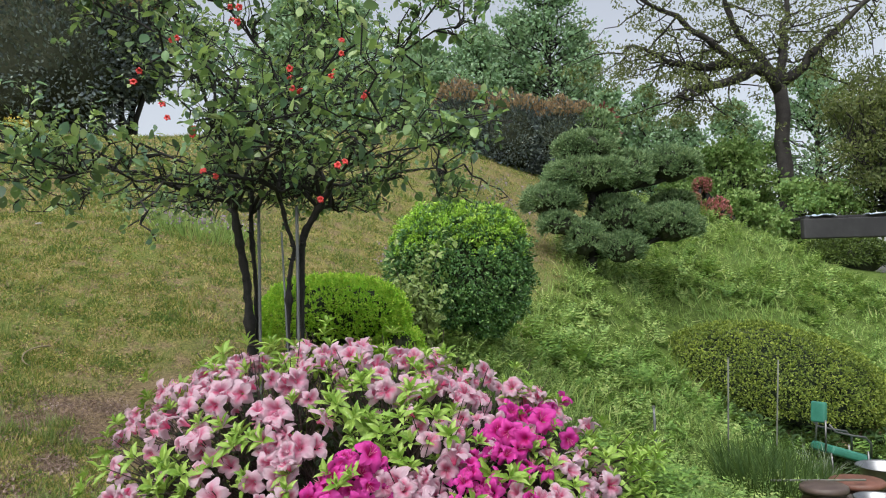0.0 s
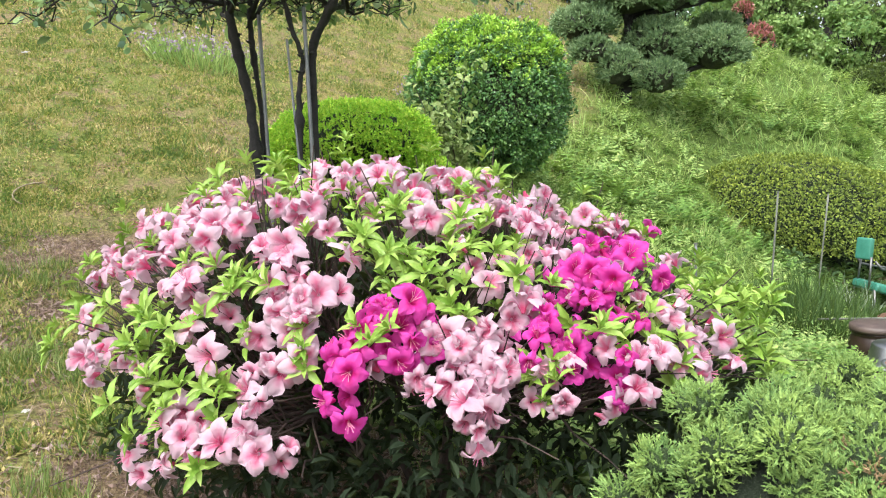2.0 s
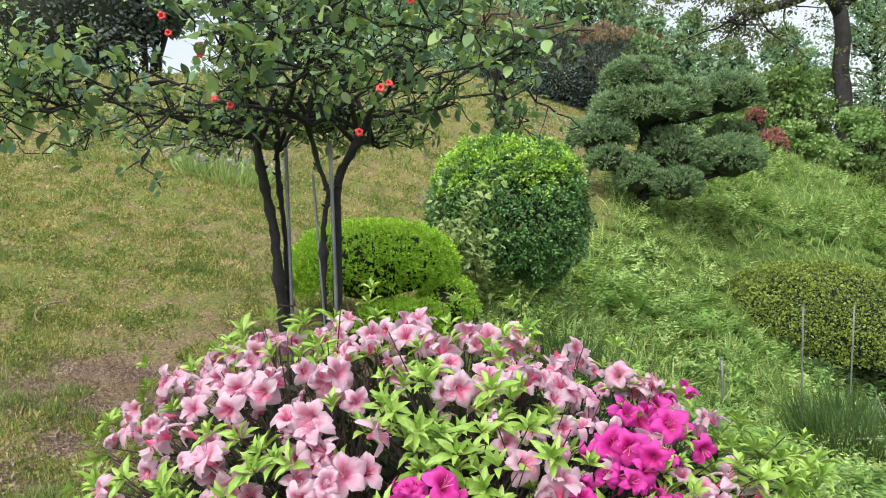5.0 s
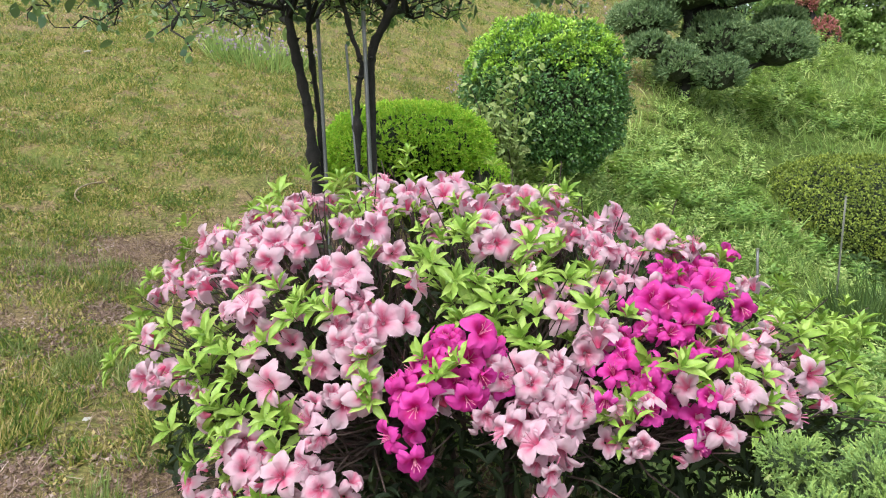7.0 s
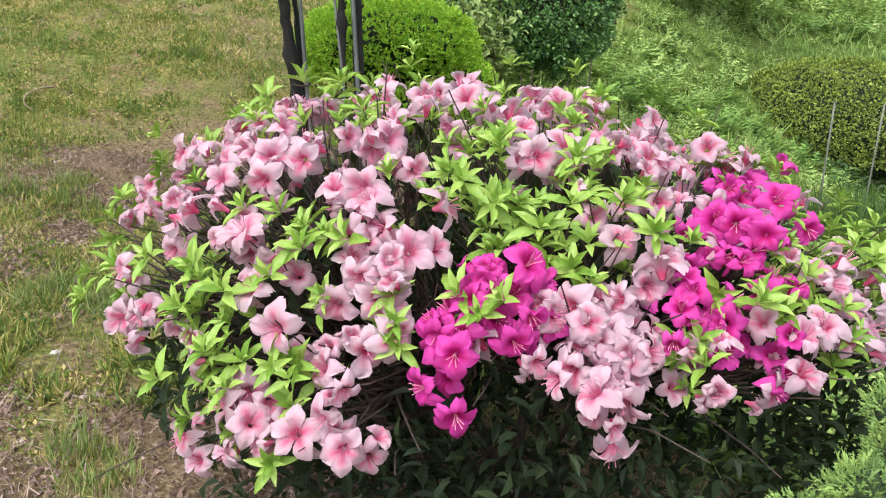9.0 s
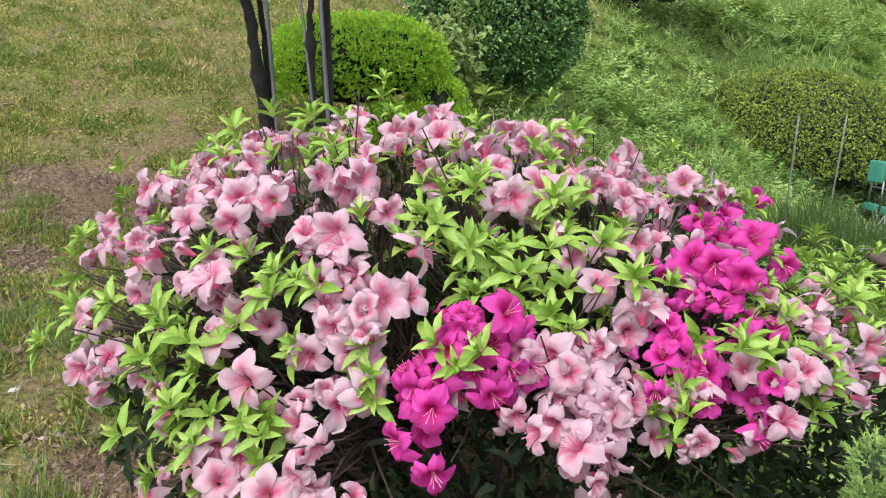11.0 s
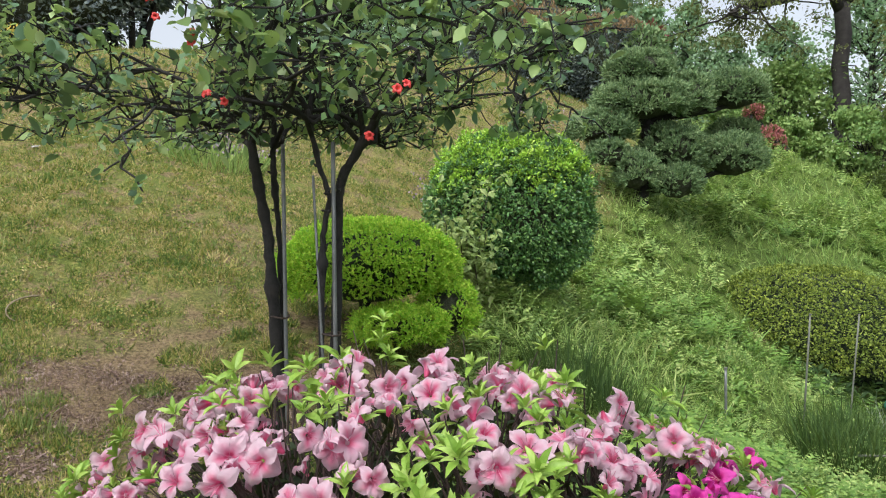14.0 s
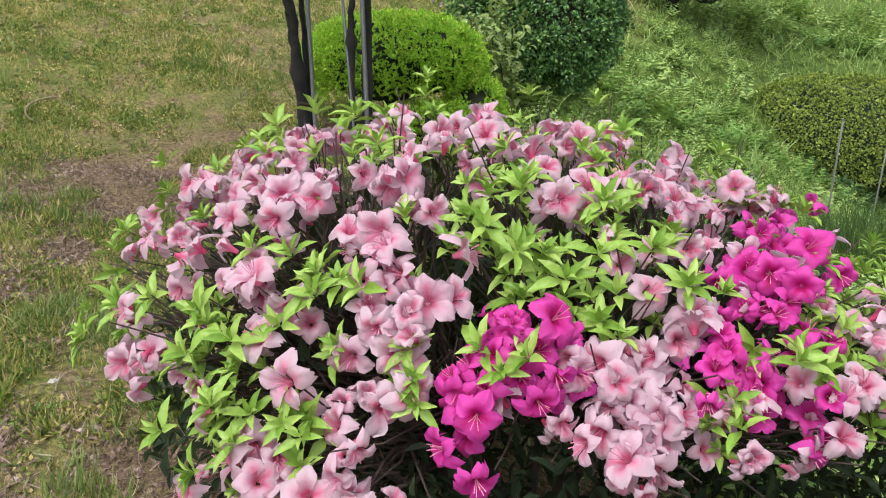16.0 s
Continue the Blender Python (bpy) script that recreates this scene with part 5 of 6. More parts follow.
def build_chair():
    x, y = 4.3, 8.6
    gz = float(ground_z(x, y))
    ob = thing("green_armchair", "faded green vinyl chair with bare metal arms", "chair", (x, y, gz))
    part("backrest", rounded_box((0.07, 0.17, 0.23), (4.13, 8.6, -0.37), (0, 8, 30), 0.025), M_VINYL, ob)
    part("seat", rounded_box((0.48, 0.42, 0.1), (4.34, 8.6, -0.82), (0, 18, 8), 0.045), M_VINYL, ob)
    for dy in (-0.2, 0.2):
        part("armrest", tube(np.array([(4.14, 8.6 + dy, -0.48), (4.2, 8.6 + dy, -0.56), (4.36, 8.6 + dy, -0.6), (4.52, 8.6 + dy, -0.63), (4.58, 8.6 + dy, -0.7), (4.57, 8.6 + dy, -0.85)]), 0.012, 8), M_CHROME, ob, "bare chrome arm", smooth=True)
        part("back_post", tube(np.array([(4.15, 8.6 + dy * 0.5, -0.45), (4.12, 8.6 + dy * 0.6, -0.78)]), 0.012, 8), M_CHROME, ob, smooth=True)
        for dx in (4.14, 4.54):
            part("leg", tube(np.array([(dx, 8.6 + dy, -0.78), (dx + 0.01, 8.6 + dy, min(-1.0, float(ground_z(dx, 8.6 + dy)) - 0.02))]), 0.012, 8), M_CHROME, ob, smooth=True)


build_chair()


def build_lean_to():
    """Edge of a low sheet roof, with a scrap of tarp on it."""
    x, y = 2.7, 3.25
    gz = float(ground_z(x, y))
    ob = thing("lean_to_roof", "dark grey sheet-metal roof edge on posts", "shelter", (x, y, gz))
    part("fascia", rounded_box((2.2, 0.035, 0.085), (2.62, 3.2, 1.245), (0, 0.5, 0), 0.006), M_ROOF, ob)
    part("sheet", rounded_box((2.2, 0.14, 0.012), (2.64, 3.28, 1.296), (1, 0.5, 0), 0.003), M_ROOF, ob)
    for px, py in ((2.35, 3.25), (3.6, 3.25)):
        part("post", tube(np.array([(px, py, float(ground_z(px, py)) - 0.05), (px, py, 1.22)]), 0.022, 8), M_ROOF, ob, smooth=True)
    for tx, w, seed in ((1.61, 0.05, 1), (1.86, 0.06, 2)):
        bm = bmesh.new()
        bmesh.ops.create_grid(bm, x_segments=10, y_segments=10, size=1)
        for v in bm.verts:
            n = noise.noise(Vector((v.co.x * 1.5, v.co.y * 1.5, seed * 7.0)))
            v.co = Vector((tx + v.co.x * w, 3.24 + v.co.y * 0.06, 1.305 + 0.018 * abs(n) + 0.006 * (1 - v.co.x ** 2)))
        bmesh.ops.solidify(bm, geom=bm.faces[:], thickness=0.003)
        scrap = thing("tarp_scrap", "crumpled pale blue tarp scrap on the roof edge", "tarp", (tx, 3.24, 1.305))
        part("sheet", bm, M_TARP, scrap)


build_lean_to()

# ---- hedge, trees and shrubs behind ----
def hedge(name, label, blobs, n, size, mat, top_mat=None, lab_top=""):
    x, y = blobs[0][0][:2]
    ob = thing(name, label, "hedge", (x, y, float(ground_z(x, y))))
    body, top = [], []
    for c, ax in blobs:
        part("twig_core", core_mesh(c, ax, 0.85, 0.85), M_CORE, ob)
        g = float(ground_z(c[0], c[1]))
        for k in range(5):
            a = k * 1.3
            part("stem", tube(wiggly((c[0] + 0.3 * math.cos(a), c[1] + 0.2 * math.sin(a), g - 0.05), (c[0] + ax[0] * 0.7 * math.cos(a), c[1] + ax[1] * 0.6 * math.sin(a), c[2]), 5, 0.04), np.linspace(0.06, 0.03, 5)), M_BARK, ob, smooth=True)
        p, nrm = shell_points(n, c, ax, -0.9, 0.05, 0.08, 0.85)
        body.append(scatter(small_leaf(0.5), p, orient(nrm + rand_dirs(len(p)) * 0.7 + (0, 0, 0.3), rand_dirs(len(p))), size * rng.uniform(0.6, 1.2, len(p))))
        if top_mat:
            p, nrm = shell_points(n // 2, c, np.array(ax) * 1.03, 0.45, 0.05, 0.08, 0.85, 0.05)
            top.append(scatter(small_leaf(0.4), p, orient(nrm * 0.5 + rand_dirs(len(p)) * 0.5 + (0, 0, 0.7), rand_dirs(len(p))), size * rng.uniform(0.7, 1.3, len(p))))
    part("foliage", merge(body), mat, ob, kind="stuff")
    if top:
        part("new_growth", merge(top), top_mat, ob, lab_top, kind="stuff")
    return ob


hedge("dark_hedge", "dark clipped hedge with rusty orange new shoots", [((0.5, 16.2, 4.65), (0.65, 0.8, 0.95)), ((1.5, 16.0, 4.42), (0.8, 0.8, 0.86)), ((2.6, 15.9, 4.3), (0.75, 0.75, 0.78))], 12000, 0.075, M_HEDGE, M_RUST, "rusty orange shoot tips")
hedge("blue_shrub", "blue-green rounded conifer beside the hedge", [((3.2, 15.6, 4.3), (0.45, 0.45, 0.55))], 2500, 0.12, M_CLOUD)
hedge("red_maple_shrub", "dark red leaved shrub behind the hedge", [((3.45, 16.4, 4.55), (0.4, 0.4, 0.55))], 900, 0.14, M_REDLEAF)
hedge("dark_conifer", "dark spreading conifer on the crest of the lawn", [((-7.4, 13.4, 5.6), (1.9, 1.2, 1.5)), ((-6.0, 14.0, 6.0), (0.9, 0.9, 1.0))], 11000, 0.11, M_HEDGE, M_RUST, "brownish shoot tips")
hedge("far_azalea", "far azalea shrub covered with rose-red flowers", [((5.85, 16.5, 2.8), (0.2, 0.24, 0.17)), ((6.08, 16.55, 2.84), (0.17, 0.2, 0.2)), ((5.98, 16.4, 2.72), (0.26, 0.2, 0.13))], 750, 0.085, M_FARPINK)
hedge("far_azalea", "far azalea shrub with salmon fading flowers", [((5.22, 16.7, 3.03), (0.2, 0.22, 0.12)), ((5.48, 16.68, 3.06), (0.19, 0.22, 0.1))], 900, 0.085, M_RUST, M_FARPINK, "a few pink flowers")
hedge("far_azalea", "small red flowering shrub up the slope", [((6.1, 17.6, 3.5), (0.16, 0.15, 0.13))], 900, 0.1, M_FARPINK)


def broad_tree(name, label, x, y, trunk_h, r, crown_c, crown_ax, blobs, leaves, size, mat, bare=0.25, bark=None, lean=(0, 0)):
    """A tree with a tapered trunk, limbs, and a crown of leaf clumps with gaps between them."""
    gz = float(ground_z(x, y))
    ob = thing(name, label, "tree", (x, y, gz))
    fork = np.array((x + lean[0], y + lean[1], gz + trunk_h))
    part("trunk", tube(wiggly((x, y, gz - 0.2), fork, 8, r * 0.25), np.linspace(r * 1.25, r * 0.8, 8), 10), bark or M_FARBARK, ob, smooth=True)
    d = rand_dirs(blobs)
    cc = np.array(crown_c) + d * np.array(crown_ax) * (0.45 + 0.5 * rng.random((blobs, 1)))
    rr = np.array(crown_ax).mean() * rng.uniform(0.2, 0.34, blobs)
    twigs, lv = [], []
    for c, b in zip(cc, rr):
        line = wiggly(fork, c, 7, b * 0.16, -0.1 * b)
        twigs.append(tube(line, np.linspace(r * 0.42, r * 0.07, 7), 6))
        for k in range(5):
            a = line[rng.integers(3, 7)]
            twigs.append(tube(wiggly(a, c + rand_dirs(1)[0] * b, 5, b * 0.1), np.linspace(r * 0.1, r * 0.03, 5), 4))
        n = max(10, int(leaves / blobs))
        u = rand_dirs(n) * (rng.random((n, 1)) ** 0.5)
        p = c + u * b * np.array((1.15, 1.15, 0.7)) * (1 + 0.25 * rng.normal(size=(n, 1)))
        lv.append(scatter(small_leaf(0.55), p, orient(rand_dirs(n) + (0, 0, -0.2), rand_dirs(n)), size * rng.uniform(0.6, 1.3, n)))
    part("limb_tangle", merge(twigs), bark or M_FARBARK, ob, kind="stuff")
    part("crown", merge(lv), mat, ob, kind="stuff")
    return ob


def spire_tree(name, label, x, y, top, width, size, mat, leaves=9000):
    """An upright tree: one straight trunk with rising boughs that shorten to a pointed, ragged tip."""
    gz = float(ground_z(x, y))
    ob = thing(name, label, "tree", (x, y, gz))
    part("trunk", tube(wiggly((x, y, gz - 0.2), (x, y, top - 0.2), 9, 0.04), np.linspace(0.2, 0.03, 9), 8), M_FARBARK, ob, smooth=True)
    low = gz + 0.18 * (top - gz)
    boughs, lv = [], []
    count = int(28 * (top - low))
    per = max(12, leaves // count)
    for k in range(count):
        f = rng.random() ** 0.85
        z = low + f * (top - low)
        a = rng.random() * 6.28
        reach = width * (1 - f) ** 0.6 * rng.uniform(0.5, 1.2) + 0.12
        tip = np.array([x + reach * math.cos(a), y + 0.7 * reach * math.sin(a), z + 0.55 * reach * rng.uniform(0.3, 1.0) + 0.15])
        line = wiggly((x, y, z), tip, 5, 0.04 * reach)
        boughs.append(tube(line, np.linspace(0.035, 0.01, 5), 4))
        t = rng.random((per, 1)) ** 0.7
        p = line[0] + (tip - line[0]) * (0.25 + 0.8 * t) + rng.normal(size=(per, 3)) * (0.07 + 0.11 * reach) * (1.15 - t * 0.6) * np.array([1, 1, 0.75])
        lv.append(scatter(small_leaf(0.6), p, orient(rand_dirs(per) + (0, 0, 0.3), rand_dirs(per)), size * rng.uniform(0.6, 1.3, per)))
    part("bough_tangle", merge(boughs), M_FARBARK, ob, kind="stuff")
    part("crown", merge(lv), mat, ob, kind="stuff")
    return ob


def build_big_tree():
    x, y = 9.3, 20.2
    gz = float(ground_z(x, y))
    ob = thing("walnut_tree", "tall spreading tree with a dark trunk and airy crown", "tree", (x, y, gz))
    fork = np.array((9.25, 20.2, 6.5))
    part("trunk", tube(wiggly((x, y, gz - 0.2), fork, 8, 0.03), np.linspace(0.23, 0.18, 8), 12), M_FARBARK, ob, smooth=True)
    limbs = [[(9.25, 20.2, 6.4), (8.6, 20, 6.95), (7.9, 19.8, 7.1), (7.2, 19.6, 7.6), (6.2, 19.4, 8.3), (5.2, 19.3, 8.8)],
             [(9.2, 20.2, 6.5), (8.9, 20.3, 7.3), (8.4, 20.4, 7.9), (8.1, 20.5, 8.8), (7.9, 20.6, 10)],
             [(9.3, 20.2, 6.5), (9.4, 20.2, 7.6), (9.6, 20.3, 8.6), (9.7, 20.4, 10)],
             [(9.35, 20.2, 6.5), (9.9, 20.1, 7.1), (10.6, 20, 7.8), (11.4, 19.9, 8.5), (12.3, 19.8, 9.2)],
             [(8.6, 20, 6.95), (7.6, 19.8, 6.5), (6.8, 19.6, 6.4), (6.2, 19.5, 6.15)],
             [(7.9, 19.8, 7.1), (7.2, 20.0, 7.0), (6.3, 20, 7.2), (5.3, 20, 7.7)]]
    twigs, lv = [], []
    for pts in limbs:
        p = np.array(pts)
        t = np.linspace(0, len(p) - 1, 14)
        line = np.stack([np.interp(t, np.arange(len(p)), p[:, i]) for i in range(3)], -1) + rng.normal(size=(14, 3)) * 0.035
        part("limb", tube(line, np.linspace(0.15, 0.04, 14), 8), M_FARBARK, ob, smooth=True)
        for k in range(22):
            a = line[rng.integers(3, 14)]
            b = a + rng.normal(size=3) * (0.75, 0.75, 0.5) + (0, 0, -0.05)
            twigs.append(tube(wiggly(a, b, 6, 0.06), np.linspace(0.03, 0.009, 6), 4))
            for spray in range(4):
                n = 27
                mid = b + rng.normal(size=3) * (0.34, 0.34, 0.18)
                q2 = mid + rng.normal(size=(n, 3)) * (0.14, 0.14, 0.07)
                lv.append(scatter(small_leaf(0.42), q2, orient(rand_dirs(n) + (0, 0, -0.5), rand_dirs(n)), rng.uniform(0.08, 0.14, n)))
    part("twig_tangle", merge(twigs), M_FARBARK, ob, kind="stuff")
    part("crown", merge(lv), M_FARDARK, ob, kind="stuff")


build_big_tree()
for gx0, gy0, gtop, gw, glab in ((4.55, 30, 14.6, 2.3, "tall upright light green tree beyond the hedge"), (3.1, 31, 12.6, 1.9, "upright light green tree beyond the hedge"), (1.7, 30, 11.8, 1.8, "upright light green tree beyond the hedge"), (5.9, 31, 12.0, 1.1, "upright light green tree beyond the hedge"), (-0.6, 29, 10.9, 1.9, "upright light green tree beyond the hedge"), (-3.6, 30, 13.0, 2.2, "tall upright light green tree behind the lawn"), (-5.8, 30, 13.4, 2.2, "tall upright light green tree behind the lawn")):
    spire_tree("ginkgo_tree", glab, gx0, gy0, gtop, 1.45 * gw, 0.17, M_FARGREEN, 13000)
for gx0, gy0, gtop, gw in ((6.0, 26, 7.9, 1.0), (7.2, 26, 8.0, 1.1), (8.6, 26.5, 7.1, 1.1), (10.6, 27, 7.6, 1.6), (13.6, 27, 9.0, 2.2)):
    spire_tree("young_tree", "slender light green tree past the slope", gx0, gy0, gtop, 1.3 * gw, 0.15, M_FARGREEN, 8000)
broad_tree("maple_tree", "leafy spreading maple over the bank", 10.9, 18.2, 1.6, 0.12, (10.9, 18.2, 4.6), (2.0, 1.6, 2.1), 60, 17000, 0.1, M_MAPLE)
broad_tree("maple_tree", "leafy spreading maple over the bank", 12.6, 20.5, 2.0, 0.14, (12.9, 20.5, 5.0), (2.2, 1.8, 2.6), 56, 13000, 0.12, M_MAPLE)
broad_tree("bank_shrub", "dense light green shrub at the head of the bank", 7.9, 20.5, 0.5, 0.07, (7.9, 20.9, 4.0), (1.7, 1.2, 1.9), 44, 12000, 0.13, M_SHRUBS)
broad_tree("bank_shrub", "dense light green shrub at the head of the bank", 9.2, 18.6, 0.4, 0.06, (9.0, 18.6, 2.9), (1.3, 1.0, 1.1), 32, 7000, 0.12, M_SHRUBS)
broad_tree("bank_shrub", "dense green shrub at the head of the bank", 7.4, 18.9, 0.4, 0.05, (7.3, 18.9, 3.0), (0.9, 0.7, 0.6), 26, 5000, 0.11, M_SHRUBS)

broad_tree("bank_shrub", "low green shrub behind the head of the bank", 6.3, 19.8, 0.2, 0.04, (6.4, 19.8, 2.6), (1.2, 0.8, 0.8), 26, 4500, 0.11, M_SHRUBS)
broad_tree("bank_shrub", "low green shrub behind the head of the bank", 8.6, 22.5, 0.2, 0.05, (8.6, 22.5, 2.4), (1.8, 0.9, 1.3), 30, 6000, 0.13, M_SHRUBS)
broad_tree("bank_shrub", "low green shrub behind the head of the bank", 11.2, 22.5, 0.2, 0.05, (11.3, 22.5, 2.4), (2.0, 0.9, 1.5), 30, 6000, 0.13, M_FARDARK)

# ---- scraps on the lawn and under the bush ----
curl = np.array([(-2.62 + 0.13 * math.cos(a), 5.0 + 0.16 * math.sin(a), 0.0) for a in np.linspace(2.0, 4.6, 9)])
curl[:, 2] = ground_z(curl[:, 0], curl[:, 1]) + 0.03
twig = thing("dry_twig", "pale curved dry twig lying on the lawn", "twig", tuple(curl[0]))
part("stick", tube(curl, np.linspace(0.006, 0.003, 9), 6), M_STRAW, twig, smooth=True)


def scrap_of_paper(x, y, w):
    z = float(ground_z(x, y)) + 0.03
    ob = thing("paper_scrap", "small crumpled white scrap lying in the grass", "litter", (x, y, z))
    bm = bmesh.new()
    bmesh.ops.create_grid(bm, x_segments=6, y_segments=6, size=1)
    for v in bm.verts:
        n = noise.noise(Vector((v.co.x * 2 + x * 9, v.co.y * 2, 3.0)))
        v.co = Vector((x + v.co.x * w + n * w * 0.5, y + v.co.y * w * 0.7, z + 0.5 * w * n + 0.2 * w * v.co.y))
    bmesh.ops.solidify(bm, geom=bm.faces[:], thickness=0.001)
    part("sheet", bm, M_PAPER, ob)


scrap_of_paper(-3.95, 7.4, 0.03)
scrap_of_paper(-1.44, 2.7, 0.011)
fx, fy = rng.normal(-0.4, 0.45, 40), rng.normal(1.95, 0.3, 40)
strew("fallen_petals", "pink petals dropped on the soil under the bush", "petals", leaf_shape(0.7, 0.1), fx, fy, rng.uniform(0.015, 0.03, 40), M_FARPINK, 1.0, 0.15, 0.012)

# ---- grass, weeds and litter ----
gx1, gy1 = fan(520000, 2.0, 16, -0.72, 0.28)
patchy = wave(gx1, gy1, 16, 61) + 0.7 * wave(gx1, gy1, 6, 62)
keep = (lushness(gx1, gy1) < rng.random(len(gx1)) * 0.9) & (bareness(gx1, gy1) < 0.2 + 0.6 * rng.random(len(gx1))) & (patchy > -0.45 + 0.6 * rng.random(len(gx1)) + 0.6 * np.clip(3.2 - gy1, 0, 1))
gx1, gy1 = gx1[keep], gy1[keep]
lone_blade = (np.array([(-0.075, 0, 0), (0.075, 0, 0), (0, 1, 0.35)], float), np.array([(0, 1, 2)]))
strew("lawn_grass", "short mown grass, part green and part straw-coloured", "grass", lone_blade, gx1, gy1, rng.uniform(0.018, 0.05, len(gx1)) * (1 + 0.6 * np.clip(wave(gx1, gy1, 3, 31), 0, 1)) * (0.75 + 0.05 * gy1), M_LAWN, 0.75)


def tuft_shape(seed, n=9):
    r = np.random.default_rng(seed)
    a = r.random(n) * 6.28
    along = np.stack([np.cos(a) * 0.7, np.full(n, 0.75), np.sin(a) * 0.7], -1) + r.normal(size=(n, 3)) * 0.25
    pos = np.stack([np.cos(a), np.zeros(n), np.sin(a)], -1) * 0.18
    return scatter(blade_shape(0.1, 0.3), pos, orient(along, np.array([[0, 1.0, 0]])), r.uniform(0.6, 1.1, n))


ux, uy = fan(11000, 1.4, 15, -0.72, 0.28)
k6 = (lushness(ux, uy) < rng.random(len(ux)) * 0.9) & (bareness(ux, uy) < 0.35 + 0.5 * rng.random(len(ux))) & (wave(ux, uy, 5, 41) > -0.35)
ux, uy = ux[k6], uy[k6]
strew("lawn_tufts", "small tufts of grass in the lawn", "grass", tuft_shape(5), ux, uy, rng.uniform(0.022, 0.06, len(ux)) * (0.8 + 0.04 * uy), M_LAWN, 0.25)
wx, wy = fan(46000, 2.6, 18, -0.1, 0.85)
k2 = (lushness(wx, wy) > 0.25 + 0.7 * rng.random(len(wx))) & ~yard(wx, wy) & ~(under_bush(wx, wy) & (rng.random(len(wx)) < 0.85))
wx, wy = wx[k2], wy[k2]
strew("bank_grass", "long green grass on the overgrown bank", "grass", blade_shape(0.05, 0.5), wx, wy, rng.uniform(0.06, 0.17, len(wx)) * np.clip(0.6 + 0.08 * wy, 0.8, 1.6) * (1 + 0.4 * wave(wx, wy, 3.1, 152)), M_WEED, 0.5)
lx, ly = fan(14000, 2.6, 18, -0.1, 0.85)
k3 = (lushness(lx, ly) > 0.3 + 0.6 * rng.random(len(lx))) & ~yard(lx, ly) & ~under_bush(lx, ly)
lx, ly = lx[k3], ly[k3]


def weed_shape(seed, fronds=4, pairs=5):
    """A leafy weed: arching feathered fronds from one root."""
    r = np.random.default_rng(seed)
    vs, fs = [], []
    for k in range(fronds):
        a = k * 6.28 / fronds + r.normal() * 0.3
        up, reach = r.uniform(0.6, 1.0), r.uniform(0.3, 0.7)
        s = np.linspace(0.25, 1.0, pairs)
        spine = np.stack([np.cos(a) * reach * s ** 1.4, up * np.sin(s * 1.5), np.sin(a) * reach * s ** 1.4], -1)
        side = np.array([-np.sin(a), 0, np.cos(a)])
        fwd = np.array([np.cos(a), 0.25, np.sin(a)])
        for q3, u in zip(spine, s):
            w = 0.26 * (1.15 - u) + 0.04
            for sg in (-1, 1):
                n0 = len(vs)
                vs += [q3, q3 + side * sg * w + fwd * w * 0.55 + (0, r.normal() * 0.03, 0), q3 + fwd * w * 0.75]
                fs.append((n0, n0 + 1, n0 + 2))
    return np.array(vs), np.array(fs)


for i in range(3):
    strew("bank_weeds", "leafy green weeds crowding the bank", "weeds", weed_shape(90 + i), lx[i::3], ly[i::3], rng.uniform(0.055, 0.15, len(lx[i::3])) * (1 + 0.55 * wave(lx[i::3], ly[i::3], 2.6, 150)) * np.clip(0.65 + 0.075 * ly[i::3], 0.85, 1.7), M_WEED, 0.3)
def leafy_shape(seed, leaves=9):
    """A broad-leaved weed: oval leaves in a loose rosette up a short stem."""
    r = np.random.default_rng(seed)
    a = np.arange(leaves) * 2.4 + r.normal(size=leaves) * 0.3
    up = np.linspace(0.1, 0.75, leaves)
    along = np.stack([np.cos(a), np.linspace(0.1, 0.8, leaves), np.sin(a)], -1)
    return scatter(leaf_shape(0.5, 0.08, 0.2), np.stack([0 * a, up, 0 * a], -1), orient(along, np.array([[0, 1.0, 0]])), r.uniform(0.4, 0.65, leaves))


bx, by = fan(5200, 2.8, 14, -0.05, 0.8)
kb = (lushness(bx, by) > 0.4) & ~yard(bx, by) & ~under_bush(bx, by) & (wave(bx, by, 2.1, 160) + 0.4 * wave(bx, by, 6, 161) > 0.15)
fx, fy = on_ground(420, 3.2, 5.6, 8.5, 9.5)
strew("shade_herbs", "dark leafy herbs at the foot of the clipped mound", "weeds", leafy_shape(121), fx, fy, rng.uniform(0.1, 0.22, 420), M_IRIS, 0.3)
mx, my = fan(2600, 3.6, 16, 0.0, 0.85)
km = (lushness(mx, my) > 0.6) & ~yard(mx, my) & ~under_bush(mx, my) & (wave(mx, my, 1.5, 181) + 0.5 * wave(mx, my, 4, 182) > 0.3)
strew("tall_weeds", "taller feathery weeds in loose drifts on the bank", "weeds", weed_shape(131, 7, 6), mx[km], my[km], rng.uniform(0.16, 0.3, int(km.sum())), M_HERB, 0.2)
strew("bank_herbs", "broad-leaved green herbs among the weeds", "weeds", leafy_shape(120), bx[kb], by[kb], rng.uniform(0.07, 0.16, int(kb.sum())), M_HERB, 0.25)
tx, ty = fan(42000, 1.3, 7, -0.8, 0.1)
k4 = bareness(tx, ty) > 0.2 + 0.6 * rng.random(len(tx))
strew("leaf_litter", "dry brown leaf litter on bare soil", "litter", small_leaf(0.5, 0.15), tx[k4], ty[k4], rng.uniform(0.006, 0.026, int(k4.sum())), M_LITTER, 1.0, 0.12, 0.006)
sx, sy = fan(10000, 1.4, 14, -0.75, 0.1)
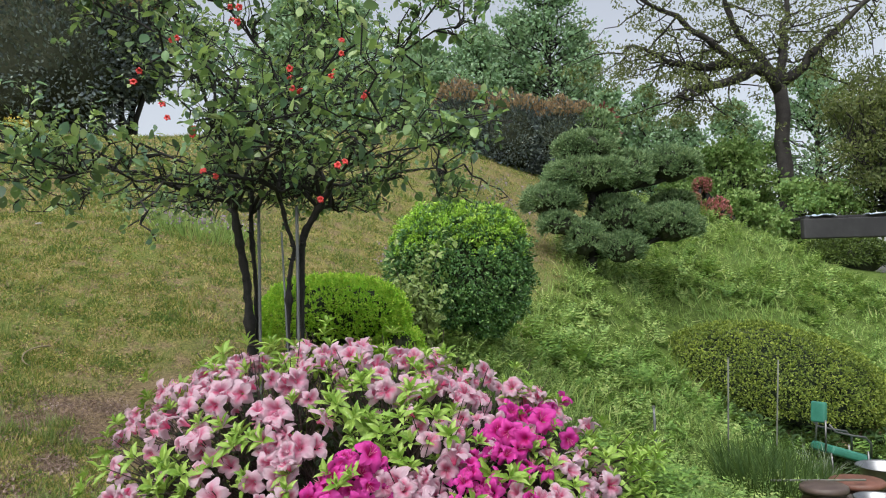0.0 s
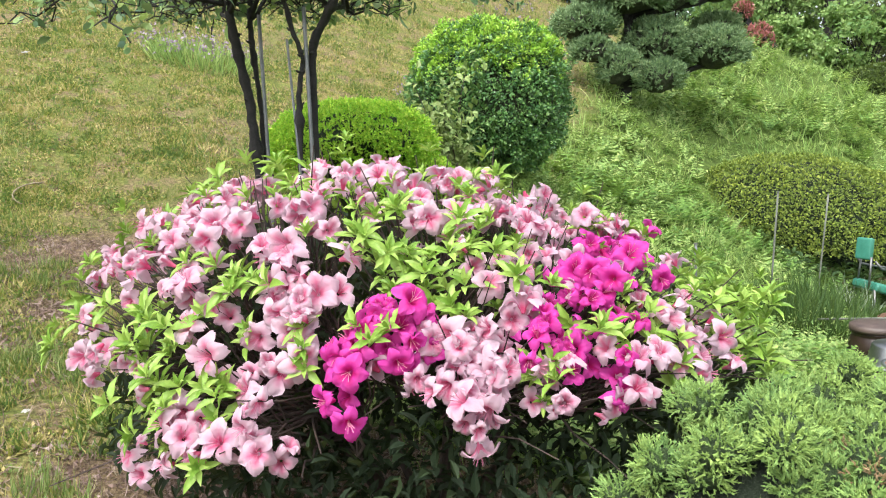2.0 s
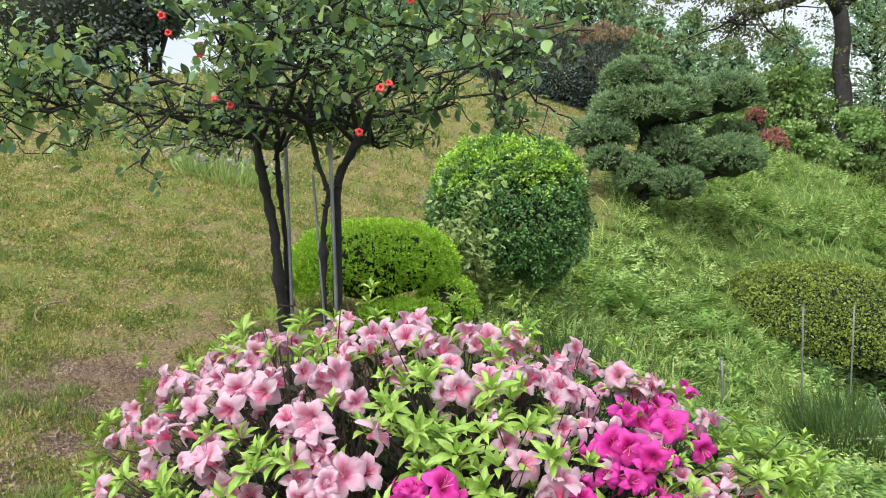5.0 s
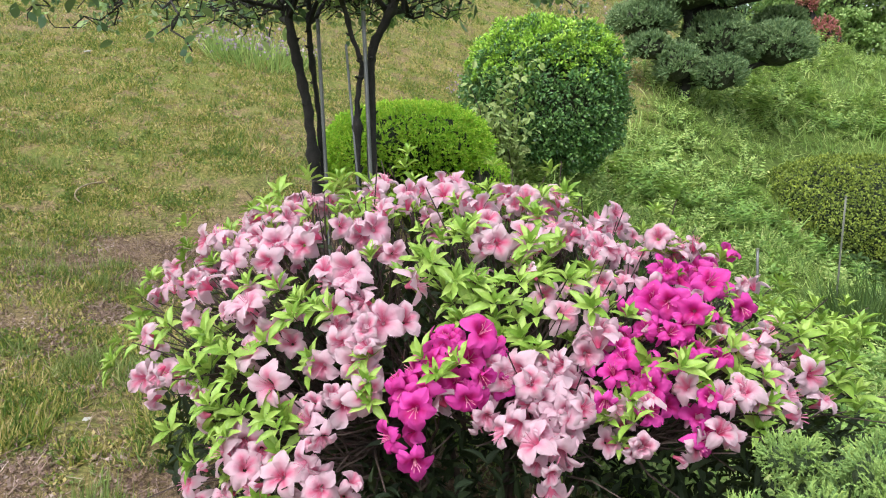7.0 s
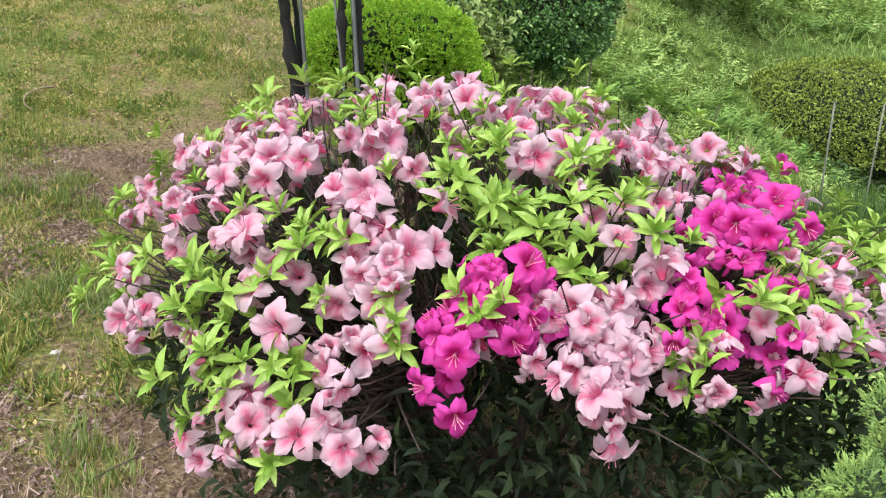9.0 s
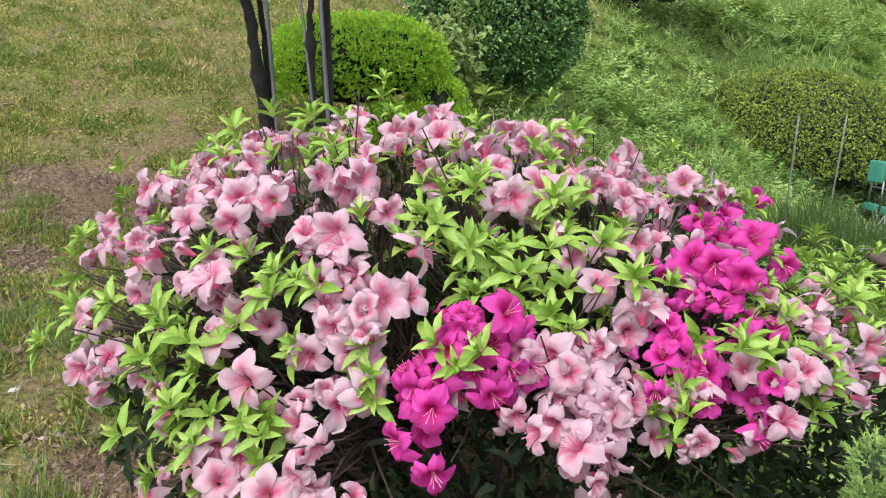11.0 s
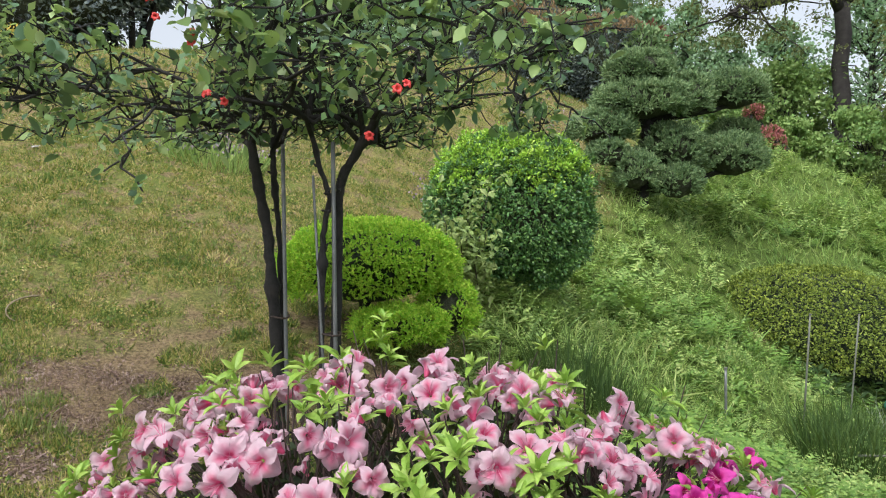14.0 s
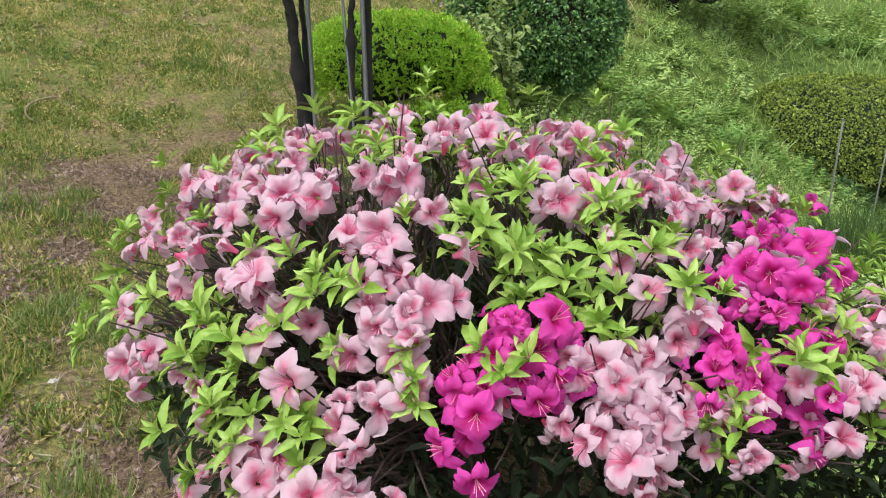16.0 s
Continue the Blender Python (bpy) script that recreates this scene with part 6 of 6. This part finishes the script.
k5 = (wave(sx, sy, 3.4, 77) + 0.5 * wave(sx, sy, 11, 78) > 0.1) & (bareness(sx, sy) < 0.7)
strew("lawn_weeds", "low green clover and weeds in the lawn", "weeds", weed_shape(99, 4, 4), sx[k5], sy[k5], rng.uniform(0.018, 0.045, int(k5.sum())) * np.clip(sy[k5] / 4, 0.6, 1), M_FINE, 0.5)
qx, qy = fan(6000, 1.5, 14, -0.72, 0.25)
k7 = lushness(qx, qy) < rng.random(len(qx)) * 0.8
strew("dry_grass", "dry straw lying in the lawn", "grass", blade_shape(0.06, 0.2), qx[k7], qy[k7], rng.uniform(0.02, 0.06, int(k7.sum())), M_STRAW, 0.9, 0.12, 0.008)
hx, hy = fan(3600, 1.3, 7, -0.75, 0.0)
k8 = (wave(hx, hy, 3.1, 83) > 0.55) & ~under_bush(hx, hy) & (lushness(hx, hy) < 0.4) & (bareness(hx, hy) < 0.6)


def long_tuft(seed, n=16):
    r = np.random.default_rng(seed)
    a = r.random(n) * 6.28
    along = np.stack([np.cos(a) * 0.55, np.full(n, 0.8), np.sin(a) * 0.55], -1) + r.normal(size=(n, 3)) * 0.2
    pos = np.stack([np.cos(a), np.zeros(n), np.sin(a)], -1) * 0.2
    return scatter(blade_shape(0.045, 0.4), pos, orient(along, np.array([[0, 1.0, 0]])), r.uniform(0.5, 1.15, n))


strew("grass_clumps", "clumps of longer green grass near the bush", "grass", long_tuft(17), hx[k8], hy[k8], rng.uniform(0.05, 0.1, int(k8.sum())), M_FINE, 0.2)

# ---- fine growth close to the path: thin grass in ragged clumps, straw and crumbs on the soil between ----
def near_lawn(n):
    return rng.uniform(-3.2, -0.25, n), rng.uniform(1.1, 4.6, n)


nx, ny = near_lawn(150000)
clumpy = 0.7 * wave(nx, ny, 6, 141) + 0.6 * wave(nx, ny, 17, 142)
k9 = (clumpy > 0.5 + 0.5 * rng.random(len(nx)) + 0.75 * bareness(nx, ny)) & (lushness(nx, ny) < 0.6) & ~under_bush(nx, ny)
nx, ny = nx[k9], ny[k9]
strew("fine_grass", "fine soft green grass in ragged clumps on the soil", "grass", blade_shape(0.055, 0.55), nx, ny, rng.uniform(0.025, 0.06, len(nx)) * (1 + 0.5 * np.clip(wave(nx, ny, 3, 143), 0, 1)), M_FINE, 0.6)
nx, ny = near_lawn(60000)
k10 = rng.random(len(nx)) < 0.25 + 0.75 * bareness(nx, ny)
strew("straw_litter", "short bits of dry straw scattered on the soil", "litter", blade_shape(0.07, 0.25), nx[k10], ny[k10], rng.uniform(0.012, 0.05, int(k10.sum())), M_LITTER, 1.0, 0.1, 0.007)
nx, ny = near_lawn(26000)
k11 = bareness(nx, ny) > 0.15 + 0.5 * rng.random(len(nx))
strew("soil_crumbs", "small dark crumbs of soil and bark", "litter", (np.array([(-0.5, 0, -0.4), (0.5, 0, -0.3), (0.1, 0, 0.6), (0.0, 0.7, 0.0)], float), np.array([(0, 1, 3), (1, 2, 3), (2, 0, 3)])), nx[k11], ny[k11], rng.uniform(0.006, 0.018, int(k11.sum())), M_LITTER, 0.8, 0.5, 0.0)
cx1, cy1 = fan(330000, 2.2, 11, -0.72, 0.2)
k12 = (lushness(cx1, cy1) < rng.random(len(cx1)) * 0.9) & (bareness(cx1, cy1) < 0.12 + 0.6 * rng.random(len(cx1))) & (wave(cx1, cy1, 9, 181) + 0.8 * wave(cx1, cy1, 23, 182) > -0.5 + 0.9 * rng.random(len(cx1)) + 0.8 * np.clip(3.4 - cy1, 0, 1))
cx1, cy1 = cx1[k12], cy1[k12]
strew("lawn_clover", "tiny low leaves of clover and weeds woven into the lawn", "weeds", small_leaf(0.7, 0.12), cx1, cy1, rng.uniform(0.009, 0.022, len(cx1)) * (0.7 + 0.07 * cy1), M_LAWN, 0.8, 0.35, 0.006)
